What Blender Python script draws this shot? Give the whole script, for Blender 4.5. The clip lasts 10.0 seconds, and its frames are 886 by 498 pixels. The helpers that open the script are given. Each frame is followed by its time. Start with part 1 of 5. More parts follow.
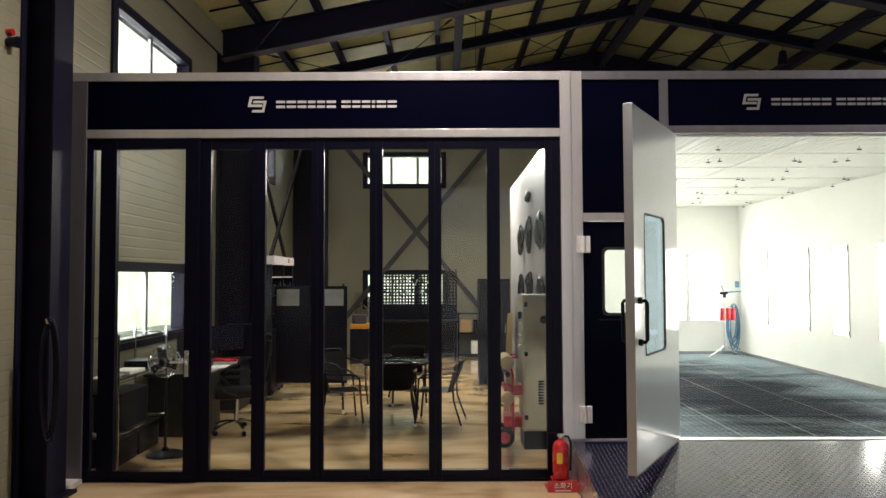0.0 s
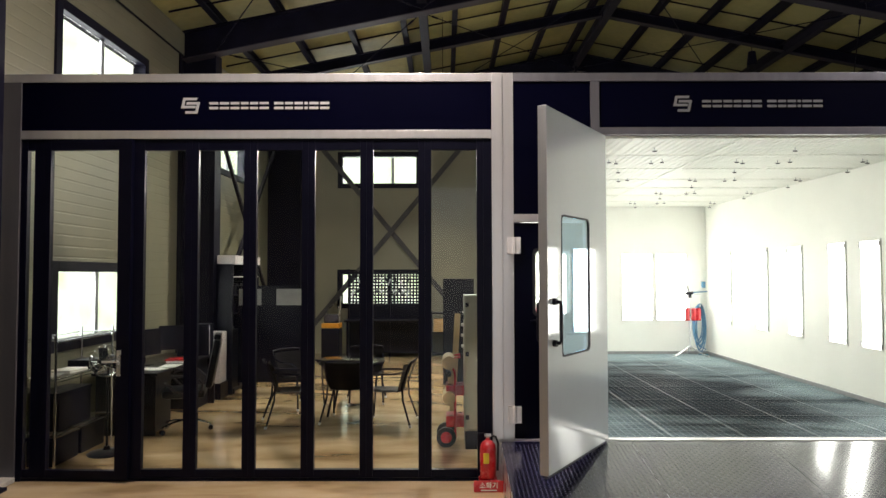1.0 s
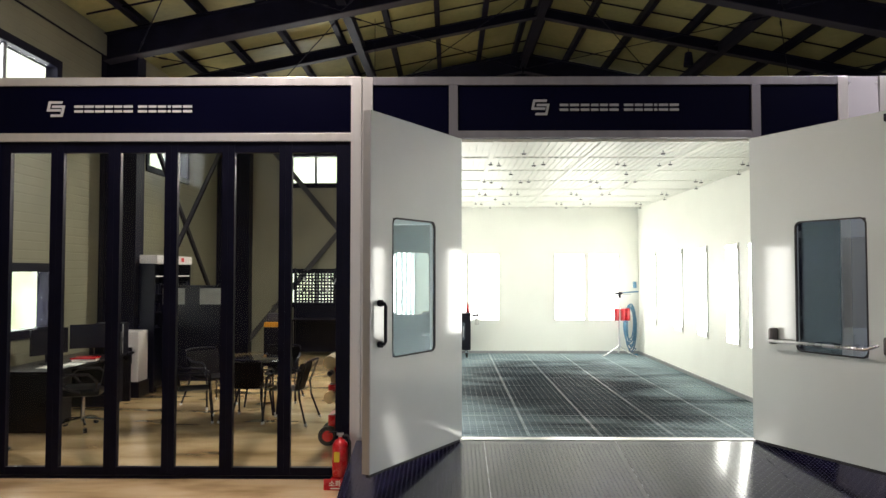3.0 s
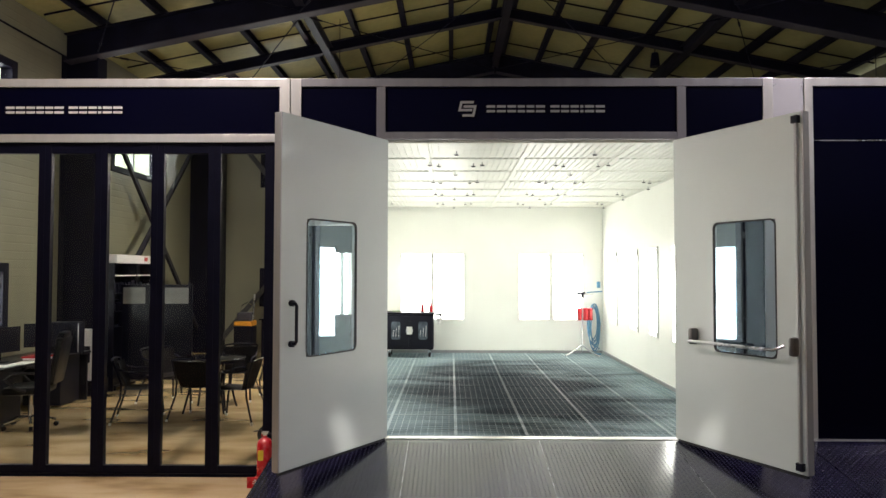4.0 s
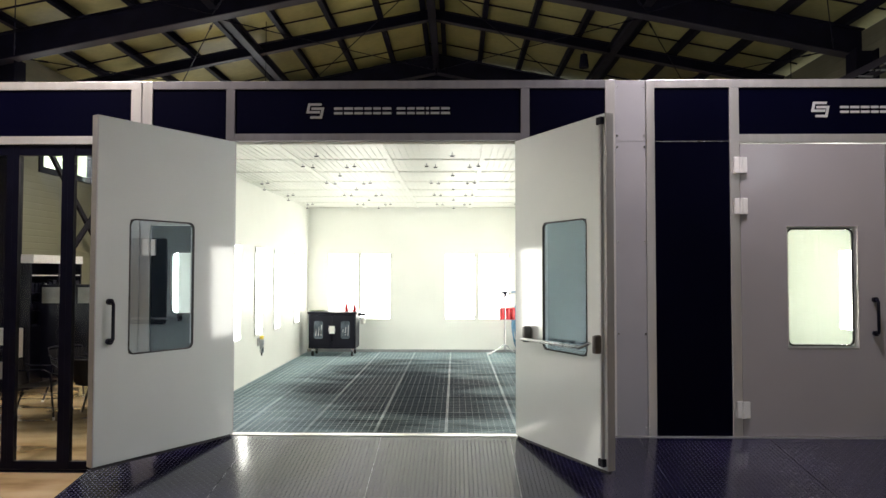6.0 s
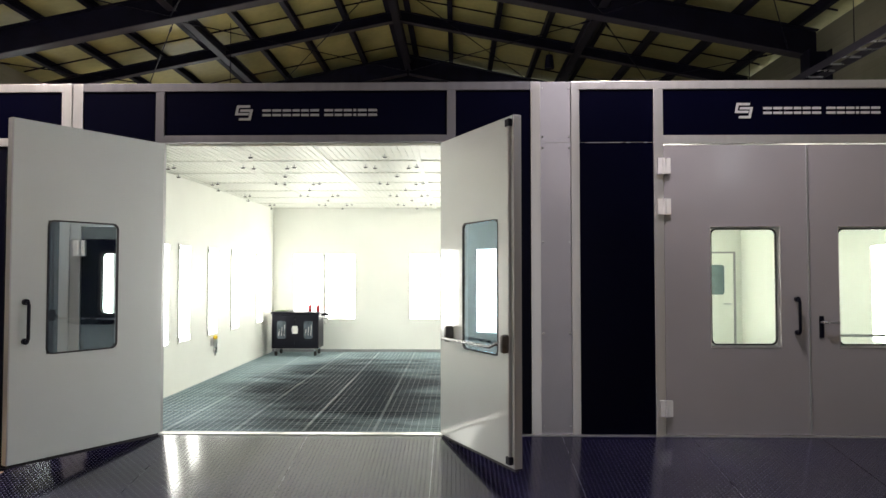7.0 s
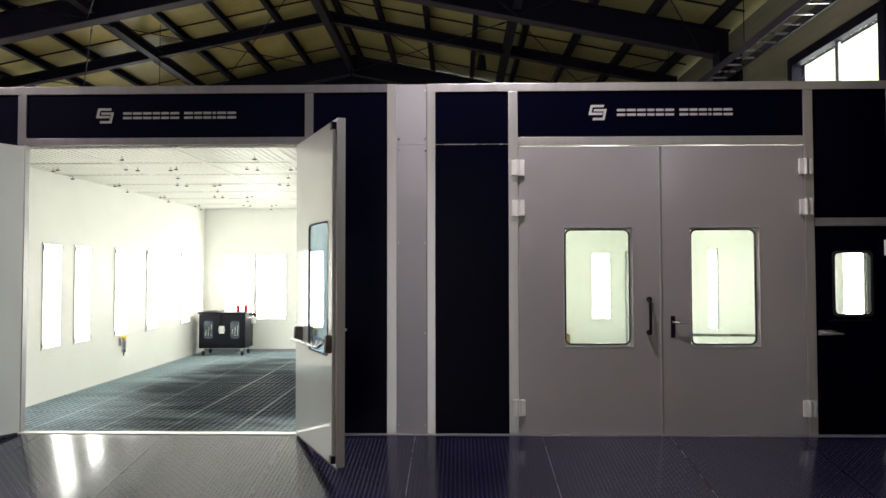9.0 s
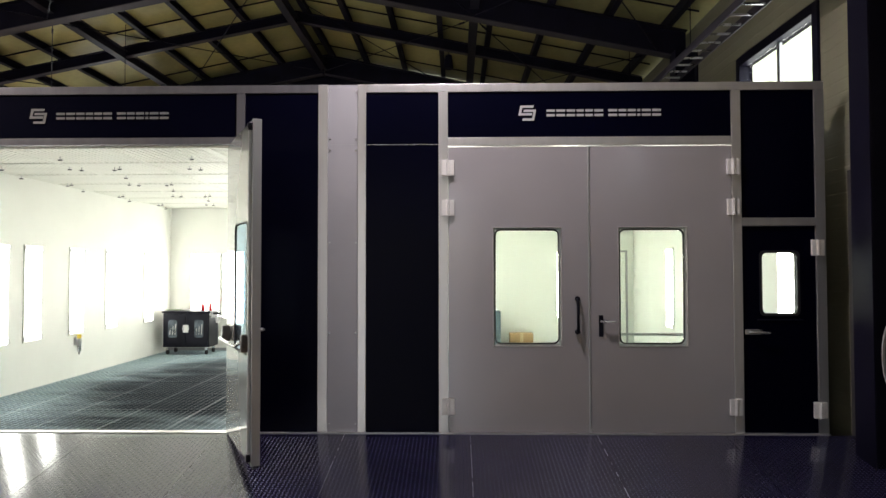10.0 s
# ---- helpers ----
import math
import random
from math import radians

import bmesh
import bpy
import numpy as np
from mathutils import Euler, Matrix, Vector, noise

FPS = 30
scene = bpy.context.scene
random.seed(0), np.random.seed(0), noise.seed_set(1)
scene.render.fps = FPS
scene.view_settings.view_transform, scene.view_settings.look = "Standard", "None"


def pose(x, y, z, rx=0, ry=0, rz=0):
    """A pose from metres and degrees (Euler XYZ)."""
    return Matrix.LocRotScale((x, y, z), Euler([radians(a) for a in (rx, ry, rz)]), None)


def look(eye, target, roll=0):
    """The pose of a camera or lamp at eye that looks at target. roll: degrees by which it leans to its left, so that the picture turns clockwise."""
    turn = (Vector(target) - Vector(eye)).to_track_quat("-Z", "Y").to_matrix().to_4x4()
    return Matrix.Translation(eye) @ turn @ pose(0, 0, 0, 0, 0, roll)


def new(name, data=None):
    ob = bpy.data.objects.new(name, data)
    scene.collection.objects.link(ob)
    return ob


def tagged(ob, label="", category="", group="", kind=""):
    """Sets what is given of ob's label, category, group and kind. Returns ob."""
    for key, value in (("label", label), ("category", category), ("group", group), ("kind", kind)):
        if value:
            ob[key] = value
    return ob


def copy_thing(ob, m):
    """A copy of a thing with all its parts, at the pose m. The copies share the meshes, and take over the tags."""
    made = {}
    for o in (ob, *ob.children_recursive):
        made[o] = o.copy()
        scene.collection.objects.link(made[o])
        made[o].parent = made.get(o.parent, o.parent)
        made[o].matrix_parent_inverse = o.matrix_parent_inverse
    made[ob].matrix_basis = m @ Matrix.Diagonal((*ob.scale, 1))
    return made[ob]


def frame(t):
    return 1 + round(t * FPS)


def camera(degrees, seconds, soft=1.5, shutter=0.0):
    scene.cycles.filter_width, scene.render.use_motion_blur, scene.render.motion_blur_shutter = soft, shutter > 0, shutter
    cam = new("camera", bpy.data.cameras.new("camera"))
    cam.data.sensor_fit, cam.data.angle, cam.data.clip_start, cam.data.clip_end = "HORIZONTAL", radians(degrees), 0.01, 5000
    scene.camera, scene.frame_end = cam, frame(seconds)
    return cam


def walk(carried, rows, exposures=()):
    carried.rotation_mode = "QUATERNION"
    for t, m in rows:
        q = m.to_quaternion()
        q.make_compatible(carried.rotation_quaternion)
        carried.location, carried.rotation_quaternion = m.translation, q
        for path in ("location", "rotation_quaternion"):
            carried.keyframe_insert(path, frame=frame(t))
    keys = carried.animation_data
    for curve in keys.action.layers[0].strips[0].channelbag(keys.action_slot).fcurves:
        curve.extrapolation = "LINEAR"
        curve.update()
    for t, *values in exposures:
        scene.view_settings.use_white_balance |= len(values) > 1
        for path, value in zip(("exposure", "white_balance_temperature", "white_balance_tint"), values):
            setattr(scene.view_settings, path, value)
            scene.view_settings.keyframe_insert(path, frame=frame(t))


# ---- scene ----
cam = camera(65.4, 10.0)
PATH = [
    (0, (-0.167, 0.303, 1.901), (-0.169, 2.301, 1.979), -0.2),
    (0.5, (0.157, 0.287, 1.908), (0.153, 2.286, 1.985), -0.1),
    (1, (0.49, 0.27, 1.916), (0.484, 2.269, 1.991), -0.1),
    (1.5, (0.824, 0.251, 1.927), (0.817, 2.249, 2.0), -0.1),
    (2, (1.168, 0.212, 1.94), (1.158, 2.211, 2.01), -0.0),
    (2.5, (1.519, 0.2, 1.943), (1.504, 2.199, 2.013), -0.0),
    (4, (2.583, 0.144, 1.957), (2.56, 2.143, 2.024), 0.1),
    (4.5, (2.954, 0.121, 1.961), (2.929, 2.12, 2.027), 0.1),
    (5, (3.334, 0.104, 1.958), (3.306, 2.102, 2.024), 0.1),
    (5.5, (3.729, 0.081, 1.949), (3.697, 2.079, 2.017), 0.1),
    (7, (4.846, 0.008, 1.952), (4.806, 2.007, 2.02), 0.0),
    (7.5, (5.198, -0.007, 1.956), (5.158, 1.991, 2.023), 0.0),
    (8, (5.553, -0.013, 1.956), (5.513, 1.986, 2.023), 0.0),
    (8.5, (5.916, -0.025, 1.962), (5.873, 1.974, 2.028), -0.0),
    (9, (6.269, -0.032, 1.969), (6.225, 1.966, 2.034), -0.1),
    (9.5, (6.618, -0.043, 1.976), (6.574, 1.956, 2.038), -0.1),
    (10, (6.954, -0.058, 1.978), (6.911, 1.941, 2.039), -0.1),
]
walk(cam, [(t, look(eye, target, roll)) for t, eye, target, roll in PATH])


# ---- world, daylight, lamps ----
F = 6.755                      # front plane of the booth line
WX, EX = -3.8, 10.8           # inner faces of the long walls
SY, NY = -7.0, 17.2            # inner faces of the gable walls
RX = 3.65                      # ridge
PZ = 0.39                      # booth floor and head of the ramp

world = bpy.data.worlds.new("sky")
scene.world = world
world.use_nodes = True
wn = world.node_tree
sky = wn.nodes.new("ShaderNodeTexSky")
sky.sky_type, sky.sun_disc = "NISHITA", False
sky.sun_elevation, sky.sun_rotation = radians(48), radians(215)
wn.links.new(sky.outputs[0], wn.nodes["Background"].inputs[0])
wn.nodes["Background"].inputs[1].default_value = 0.14

sun = new("sun", bpy.data.lights.new("sun", "SUN"))
sun.data.energy, sun.data.angle, sun.data.color = 2.0, radians(3), (1.0, 0.95, 0.86)
sun.matrix_world = look((0, 0, 20), (7.0, 10.0, 0))


def area(name, x, y, z, target, w, h, power, colour):
    ob = new(name, bpy.data.lights.new(name, "AREA"))
    ob.data.shape, ob.data.size, ob.data.size_y, ob.data.energy, ob.data.color = "RECTANGLE", w, h, power, colour
    ob.matrix_world = look((x, y, z), target)
    return ob


DAY = (1.0, 0.95, 0.94)
# added fill light in an assumed opening of the unseen south wall
area("rear_fill_light", 3.6, SY - 0.1, 2.4, (3.6, 0, 2.4), 7.6, 4.2, 60, DAY)
for yy, zz, hh, side in ((8.92, 4.41, 1.08, 1), (14.0, 4.41, 1.0, 1), (8.88, 1.58, 0.88, 1), (8.34, 4.3, 0.96, -1), (-1.8, 4.3, 1.0, 1), (-1.8, 4.3, 1.0, -1)):
    xx = WX - 0.13 if side > 0 else EX + 0.13
    area("window_daylight", xx, yy, zz, (xx + side, yy, zz - 0.1), 2.0, hh, (42 if yy < 12 else 32) if side > 0 else 25, (0.97, 0.98, 1.0))
area("window_daylight", -1.1, NY + 0.13, 4.5, (-1.1, 10, 4.4), 1.9, 0.7, 32, (0.97, 0.98, 1.0))
# two hanging hall lamps close before the booth line
for xx, watts, tone in ((-0.1, 860, (1.0, 0.885, 0.82)), (6.7, 560, (1.0, 0.925, 0.96))):
    lamp = new("hall_lamp", bpy.data.lights.new("hall_lamp", "POINT"))
    lamp.data.energy, lamp.data.shadow_soft_size, lamp.data.color = watts, 0.14, tone
    lamp.location = (xx, 5.3, 5.75)


# ---- materials ----
def material(name, colour, rough=0.5, metal=0.0, scale=6.0, vary=0.15, bump=0.0, fine=60.0, coat=0.0, spec=0.5, rvary=0.1, stretch=(1, 1, 1)):
    """Principled surface with stains at one scale and grain at another."""
    m = bpy.data.materials.new(name)
    m.use_nodes = True
    n, l = m.node_tree.nodes, m.node_tree.links
    b = n["Principled BSDF"]
    geo = n.new("ShaderNodeNewGeometry")
    mp = n.new("ShaderNodeVectorMath"); mp.operation = "MULTIPLY"; mp.inputs[1].default_value = stretch
    l.new(geo.outputs["Position"], mp.inputs[0])
    big, small = n.new("ShaderNodeTexNoise"), n.new("ShaderNodeTexNoise")
    big.inputs["Scale"].default_value, small.inputs["Scale"].default_value = scale, fine
    big.inputs["Detail"].default_value, small.inputs["Detail"].default_value = 5, 3
    l.new(mp.outputs[0], big.inputs["Vector"]); l.new(mp.outputs[0], small.inputs["Vector"])
    ramp = n.new("ShaderNodeValToRGB")
    ramp.color_ramp.elements[0].position, ramp.color_ramp.elements[1].position = 0.3, 0.7
    ramp.color_ramp.elements[0].color = (*[c * (1 - vary) for c in colour], 1)
    ramp.color_ramp.elements[1].color = (*[min(1, c * (1 + vary)) for c in colour], 1)
    mix = n.new("ShaderNodeMath"); mix.operation = "MULTIPLY_ADD"; mix.inputs[1].default_value = 0.25
    l.new(small.outputs[0], mix.inputs[0])
    sub = n.new("ShaderNodeMath"); sub.operation = "SUBTRACT"; sub.inputs[1].default_value = 0.125
    l.new(big.outputs[0], sub.inputs[0]); l.new(sub.outputs[0], mix.inputs[2])
    l.new(mix.outputs[0], ramp.inputs[0])
    l.new(ramp.outputs[0], b.inputs["Base Color"])
    rr = n.new("ShaderNodeMapRange")
    rr.inputs["To Min"].default_value, rr.inputs["To Max"].default_value = max(0.02, rough - rvary), min(1, rough + rvary)
    l.new(mix.outputs[0], rr.inputs[0]); l.new(rr.outputs[0], b.inputs["Roughness"])
    b.inputs["Metallic"].default_value = metal
    b.inputs["Coat Weight"].default_value = coat
    b.inputs["Coat Roughness"].default_value = 0.08
    b.inputs["Specular IOR Level"].default_value = spec
    if bump:
        bp = n.new("ShaderNodeBump")
        bp.inputs["Strength"].default_value, bp.inputs["Distance"].default_value = bump, 0.004
        l.new(small.outputs[0], bp.inputs["Height"]); l.new(bp.outputs[0], b.inputs["Normal"])
    return m


def glass_material(name, tint, gloss, rough=0.0, film=(1, 1, 1), power=3.5, edge=0.7):
    """A thin pane: clear, with a mirror film that grows at a glancing angle."""
    m = bpy.data.materials.new(name)
    m.use_nodes = True
    n, l = m.node_tree.nodes, m.node_tree.links
    n.remove(n["Principled BSDF"])
    clear, shine, mix, fr, po, ma = (n.new("ShaderNode" + k) for k in ("BsdfTransparent", "BsdfGlossy", "MixShader", "LayerWeight", "Math", "Math"))
    clear.inputs[0].default_value = (*tint, 1)
    shine.inputs["Roughness"].default_value = rough
    shine.inputs["Color"].default_value = (*film, 1)
    fr.inputs[0].default_value = 0.5
    po.operation = "POWER"; po.inputs[1].default_value = power
    ma.operation = "MULTIPLY_ADD"; ma.inputs[1].default_value, ma.inputs[2].default_value = edge, gloss
    l.new(fr.outputs["Facing"], po.inputs[0]); l.new(po.outputs[0], ma.inputs[0]); l.new(ma.outputs[0], mix.inputs[0])
    l.new(clear.outputs[0], mix.inputs[1]); l.new(shine.outputs[0], mix.inputs[2])
    l.new(mix.outputs[0], n["Material Output"].inputs[0])
    return m


def glow(name, colour, strength):
    m = bpy.data.materials.new(name)
    m.use_nodes = True
    b = m.node_tree.nodes["Principled BSDF"]
    b.inputs["Base Color"].default_value = (*colour, 1)
    b.inputs["Emission Color"].default_value = (*colour, 1)
    b.inputs["Emission Strength"].default_value = strength
    return m


def concrete_floor():
    """Polished, sealed concrete with broad brown clouds."""
    m = material("polished_concrete", (0.42, 0.32, 0.2), 0.13, 0, 1.1, 0.3, 0.03, 40, coat=0.4, rvary=0.07, stretch=(0.7, 1.6, 1))
    n, l = m.node_tree.nodes, m.node_tree.links
    tex = n.new("ShaderNodeTexNoise")
    tex.inputs["Scale"].default_value, tex.inputs["Detail"].default_value, tex.inputs["Distortion"].default_value = 1.5, 10, 0.25
    geo = n.new("ShaderNodeNewGeometry")
    mp = n.new("ShaderNodeVectorMath"); mp.operation = "MULTIPLY"; mp.inputs[1].default_value = (0.6, 1.7, 1)
    l.new(geo.outputs["Position"], mp.inputs[0]); l.new(mp.outputs[0], tex.inputs["Vector"])
    ramp = n.new("ShaderNodeValToRGB")
    e = ramp.color_ramp.elements
    e[0].position, e[0].color = 0.28, (0.25, 0.155, 0.075, 1)
    e[1].position, e[1].color = 0.68, (0.66, 0.5, 0.315, 1)
    mid = e.new(0.47); mid.color = (0.49, 0.345, 0.19, 1)
    l.new(tex.outputs[0], ramp.inputs[0])
    l.new(ramp.outputs[0], n["Principled BSDF"].inputs["Base Color"])
    return m


def ribbed(name, colour, axis, pitch, rough=0.45):
    """Profiled sheet: fine ribs along the panel as relief."""
    m = material(name, colour, rough, 0, 1.3, 0.12, 0, 30)
    n, l = m.node_tree.nodes, m.node_tree.links
    geo = n.new("ShaderNodeNewGeometry")
    sep = n.new("ShaderNodeSeparateXYZ")
    l.new(geo.outputs["Position"], sep.inputs[0])
    ma = n.new("ShaderNodeMath"); ma.operation = "MULTIPLY"; ma.inputs[1].default_value = 1 / pitch
    fr = n.new("ShaderNodeMath"); fr.operation = "PINGPONG"; fr.inputs[1].default_value = 0.5
    l.new(sep.outputs[axis], ma.inputs[0]); l.new(ma.outputs[0], fr.inputs[0])
    st = n.new("ShaderNodeMapRange"); st.interpolation_type = "SMOOTHSTEP"
    st.inputs["From Min"].default_value, st.inputs["From Max"].default_value = 0.02, 0.12
    l.new(fr.outputs[0], st.inputs[0])
    bp = n.new("ShaderNodeBump"); bp.inputs["Strength"].default_value, bp.inputs["Distance"].default_value = 0.6, 0.004
    l.new(st.outputs[0], bp.inputs["Height"]); l.new(bp.outputs[0], n["Principled BSDF"].inputs["Normal"])
    return m


TREAD = material("tread_plate", (0.01, 0.009, 0.033), 0.17, 0.0, 2.0, 0.3, 0, 40, rvary=0.06, spec=1.0, coat=0.5)
TREAD_RAISED = material("tread_lozenge", (0.032, 0.03, 0.05), 0.32, 0.0, 2.0, 0.3, 0, 40, rvary=0.06, spec=0.9)


def oversprayed(name, clean, stained, rough):
    """Floor steel or mat under settled paint dust: a dark cloud where the cars stand, paler towards the walls."""
    m = material(name, clean, rough, 0.0, 1.2, 0.2, 0, 50, spec=0.12)
    n, l = m.node_tree.nodes, m.node_tree.links
    tex = n.new("ShaderNodeTexNoise")
    tex.inputs["Scale"].default_value, tex.inputs["Detail"].default_value, tex.inputs["Distortion"].default_value = 0.9, 7, 0.4
    geo = n.new("ShaderNodeNewGeometry")
    st = n.new("ShaderNodeVectorMath"); st.operation = "MULTIPLY"; st.inputs[1].default_value = (0.7, 1.5, 1)
    l.new(geo.outputs["Position"], st.inputs[0]); l.new(st.outputs[0], tex.inputs["Vector"])
    off = n.new("ShaderNodeVectorMath"); off.operation = "SUBTRACT"; off.inputs[1].default_value = (3.5, 9.5, 0.35)
    sc = n.new("ShaderNodeVectorMath"); sc.operation = "MULTIPLY"; sc.inputs[1].default_value = (1 / 2.0, 1 / 3.7, 0)
    ln = n.new("ShaderNodeVectorMath"); ln.operation = "LENGTH"
    l.new(geo.outputs["Position"], off.inputs[0]); l.new(off.outputs[0], sc.inputs[0]); l.new(sc.outputs[0], ln.inputs[0])
    add = n.new("ShaderNodeMath"); add.operation = "MULTIPLY_ADD"; add.inputs[1].default_value = 1.3
    l.new(tex.outputs[0], add.inputs[0]); l.new(ln.outputs["Value"], add.inputs[2])
    mr = n.new("ShaderNodeMapRange"); mr.interpolation_type = "SMOOTHSTEP"
    mr.inputs["From Min"].default_value, mr.inputs["From Max"].default_value = 1.05, 1.75
    l.new(add.outputs[0], mr.inputs[0])
    ramp = n.new("ShaderNodeValToRGB")
    ramp.color_ramp.elements[0].color, ramp.color_ramp.elements[1].color = (*stained, 1), (*clean, 1)
    l.new(mr.outputs[0], ramp.inputs[0])
    l.new(ramp.outputs[0], n["Principled BSDF"].inputs["Base Color"])
    return m


CONCRETE = concrete_floor()
GRATE = oversprayed("grating_steel", (0.4, 0.49, 0.52), (0.03, 0.04, 0.052), 0.5)
FILTER = oversprayed("floor_filter", (0.23, 0.3, 0.33), (0.013, 0.019, 0.028), 0.85)
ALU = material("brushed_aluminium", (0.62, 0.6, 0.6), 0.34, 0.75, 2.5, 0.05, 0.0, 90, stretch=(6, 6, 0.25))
# the same aluminium with weaker lamp light put into its colour
ALU_SHADED = material("shaded_aluminium", (0.155, 0.15, 0.165), 0.42, 0.65, 2.5, 0.1, 0.0, 90, stretch=(5, 5, 0.3))
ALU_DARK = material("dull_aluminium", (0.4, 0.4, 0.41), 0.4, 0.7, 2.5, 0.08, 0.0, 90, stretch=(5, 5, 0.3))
COVER_GREY = material("grey_coated_panel", (0.33, 0.32, 0.345), 0.36, 0.0, 1.5, 0.06, 0.01, 120)
DARK_METAL = material("dark_bronze_metal", (0.11, 0.1, 0.1), 0.3, 0.8, 8, 0.15, 0.0, 80)
BRACE = material("brace_paint_grey", (0.07, 0.067, 0.075), 0.5, 0, 3, 0.2, 0.03, 60, spec=0.2)
FILTER_ROOF = material("filter_ceiling_mesh", (0.76, 0.76, 0.7), 0.42, 0, 1.6, 0.05, 0.15, 70, rvary=0.08, stretch=(0.6, 3.0, 1))
STEEL_WHITE = material("white_coated_panel", (0.62, 0.6, 0.62), 0.32, 0.0, 1.5, 0.05, 0.01, 120)
BLACK = material("black_gloss_panel", (0.0008, 0.0008, 0.006), 0.3, 0, 2, 0.1, 0.0, 50, spec=0.05, rvary=0.02)
BLACK_ALU = material("black_anodised_frame", (0.002, 0.002, 0.008), 0.4, 0.0, 4, 0.2, 0, 60, spec=0.12)
BOOTH = material("booth_white_enamel", (0.915, 0.92, 0.87), 0.4, 0, 1.2, 0.03, 0.01, 60)
LEAF_IN = material("door_white_enamel", (0.55, 0.59, 0.58), 0.1, 0, 1.0, 0.03, 0.25, 1.3, coat=0.9, rvary=0.04)
LEAF_OUT = material("door_grey_enamel", (0.365, 0.34, 0.362), 0.24, 0.2, 0.9, 0.05, 0.5, 1.6, coat=0.35, rvary=0.06)
RUBBER = material("black_rubber", (0.012, 0.012, 0.015), 0.6, 0, 20, 0.2, 0.1, 150)
PLASTIC = material("black_plastic", (0.004, 0.004, 0.011), 0.35, 0, 8, 0.2, 0.02, 100, spec=0.2)
CHROME = material("chrome", (0.75, 0.75, 0.76), 0.12, 1.0, 8, 0.05, 0, 80)
STAINLESS = material("stainless", (0.55, 0.55, 0.56), 0.28, 0.9, 6, 0.08, 0.02, 120)
WHITE_CAST = material("white_cast_hinge", (0.72, 0.7, 0.69), 0.35, 0, 10, 0.06, 0.05, 120)
WALL = ribbed("cream_wall_sheet", (0.215, 0.204, 0.143), 2, 0.125)
WALL_PLAIN = material("cream_flat_sheet", (0.23, 0.22, 0.165), 0.5, 0, 0.8, 0.12, 0.02, 20)
ROOF = material("roof_insulation_film", (0.4, 0.375, 0.165), 0.5, 0, 0.5, 0.3, 0.5, 9)
IRON = material("painted_steel_dark", (0.007, 0.0065, 0.016), 0.5, 0, 3, 0.25, 0.03, 60, spec=0.12)
IRON_MID = material("painted_steel_mid", (0.02, 0.018, 0.028), 0.5, 0, 3, 0.2, 0.03, 60, spec=0.15)
IRON_LIGHT = material("painted_steel_grey", (0.045, 0.041, 0.055), 0.5, 0, 3, 0.2, 0.03, 60, spec=0.2)
# sign silver darkened: the middle sign's dimmer light is in this colour
LETTER_SHADED = material("sign_silver_shaded", (0.2, 0.2, 0.205), 0.5, 0.2, 10, 0.05, 0, 60)
LETTER = material("sign_silver", (0.5, 0.495, 0.5), 0.4, 0.3, 10, 0.05, 0, 60)
RED = material("red_paint", (0.5, 0.012, 0.02), 0.28, 0, 8, 0.12, 0.02, 80, coat=0.4)
ORANGE = material("orange_machine_paint", (0.5, 0.22, 0.02), 0.45, 0, 8, 0.12)
YELLOW = material("yellow_label", (0.7, 0.5, 0.03), 0.5, 0, 8, 0.1)
BLUE_HOSE = material("blue_air_hose", (0.1, 0.25, 0.4), 0.4, 0, 12, 0.2)
CABINET_GREY = material("cabinet_beige_grey", (0.42, 0.41, 0.32), 0.42, 0, 3, 0.06, 0.05, 120)
DARK_CABINET = material("dark_charcoal_paint", (0.004, 0.004, 0.01), 0.42, 0, 4, 0.2, 0.03, 60, spec=0.2)
WOOD_DARK = material("dark_wood", (0.007, 0.006, 0.01), 0.3, 0, 5, 0.3, 0.05, 60, spec=0.15, stretch=(1, 8, 1))
WOOD_PALE = material("pale_timber", (0.5, 0.37, 0.2), 0.6, 0, 5, 0.2, 0.08, 60, stretch=(1, 1, 0.2))
WEAVE = material("dark_woven_mesh", (0.009, 0.007, 0.012), 0.55, 0, 6, 0.25, 0.3, 160, spec=0.2)
LEATHER = material("black_leather", (0.005, 0.005, 0.01), 0.35, 0, 6, 0.2, 0.2, 90, spec=0.25)
PAPER = material("paper", (0.75, 0.74, 0.7), 0.75, 0, 8, 0.05)
CARDBOARD = material("cardboard", (0.42, 0.27, 0.13), 0.8, 0, 8, 0.12)
MASK_TAPE = material("masking_paper_roll", (0.55, 0.42, 0.24), 0.7, 0, 8, 0.12)
GLASS = glass_material("clear_glass", (0.94, 0.96, 0.93), 0.012)
GLASS_TINT = glass_material("tinted_door_glass", (0.9, 0.96, 0.98), 0.16, 0.02, (0.72, 0.87, 1.0), 2.6, 0.8)
GLASS_PLAIN = glass_material("plain_door_glass", (0.96, 0.98, 0.95), 0.02)
GLASS_CLEAR = glass_material("window_glass", (0.97, 0.98, 0.97), 0.0)
TUBE = glow("lamp_diffuser", (0.985, 0.98, 0.9), 8.4)
TUBE_B = glow("lamp_diffuser_pale", (1.0, 1.0, 0.88), 15.5)


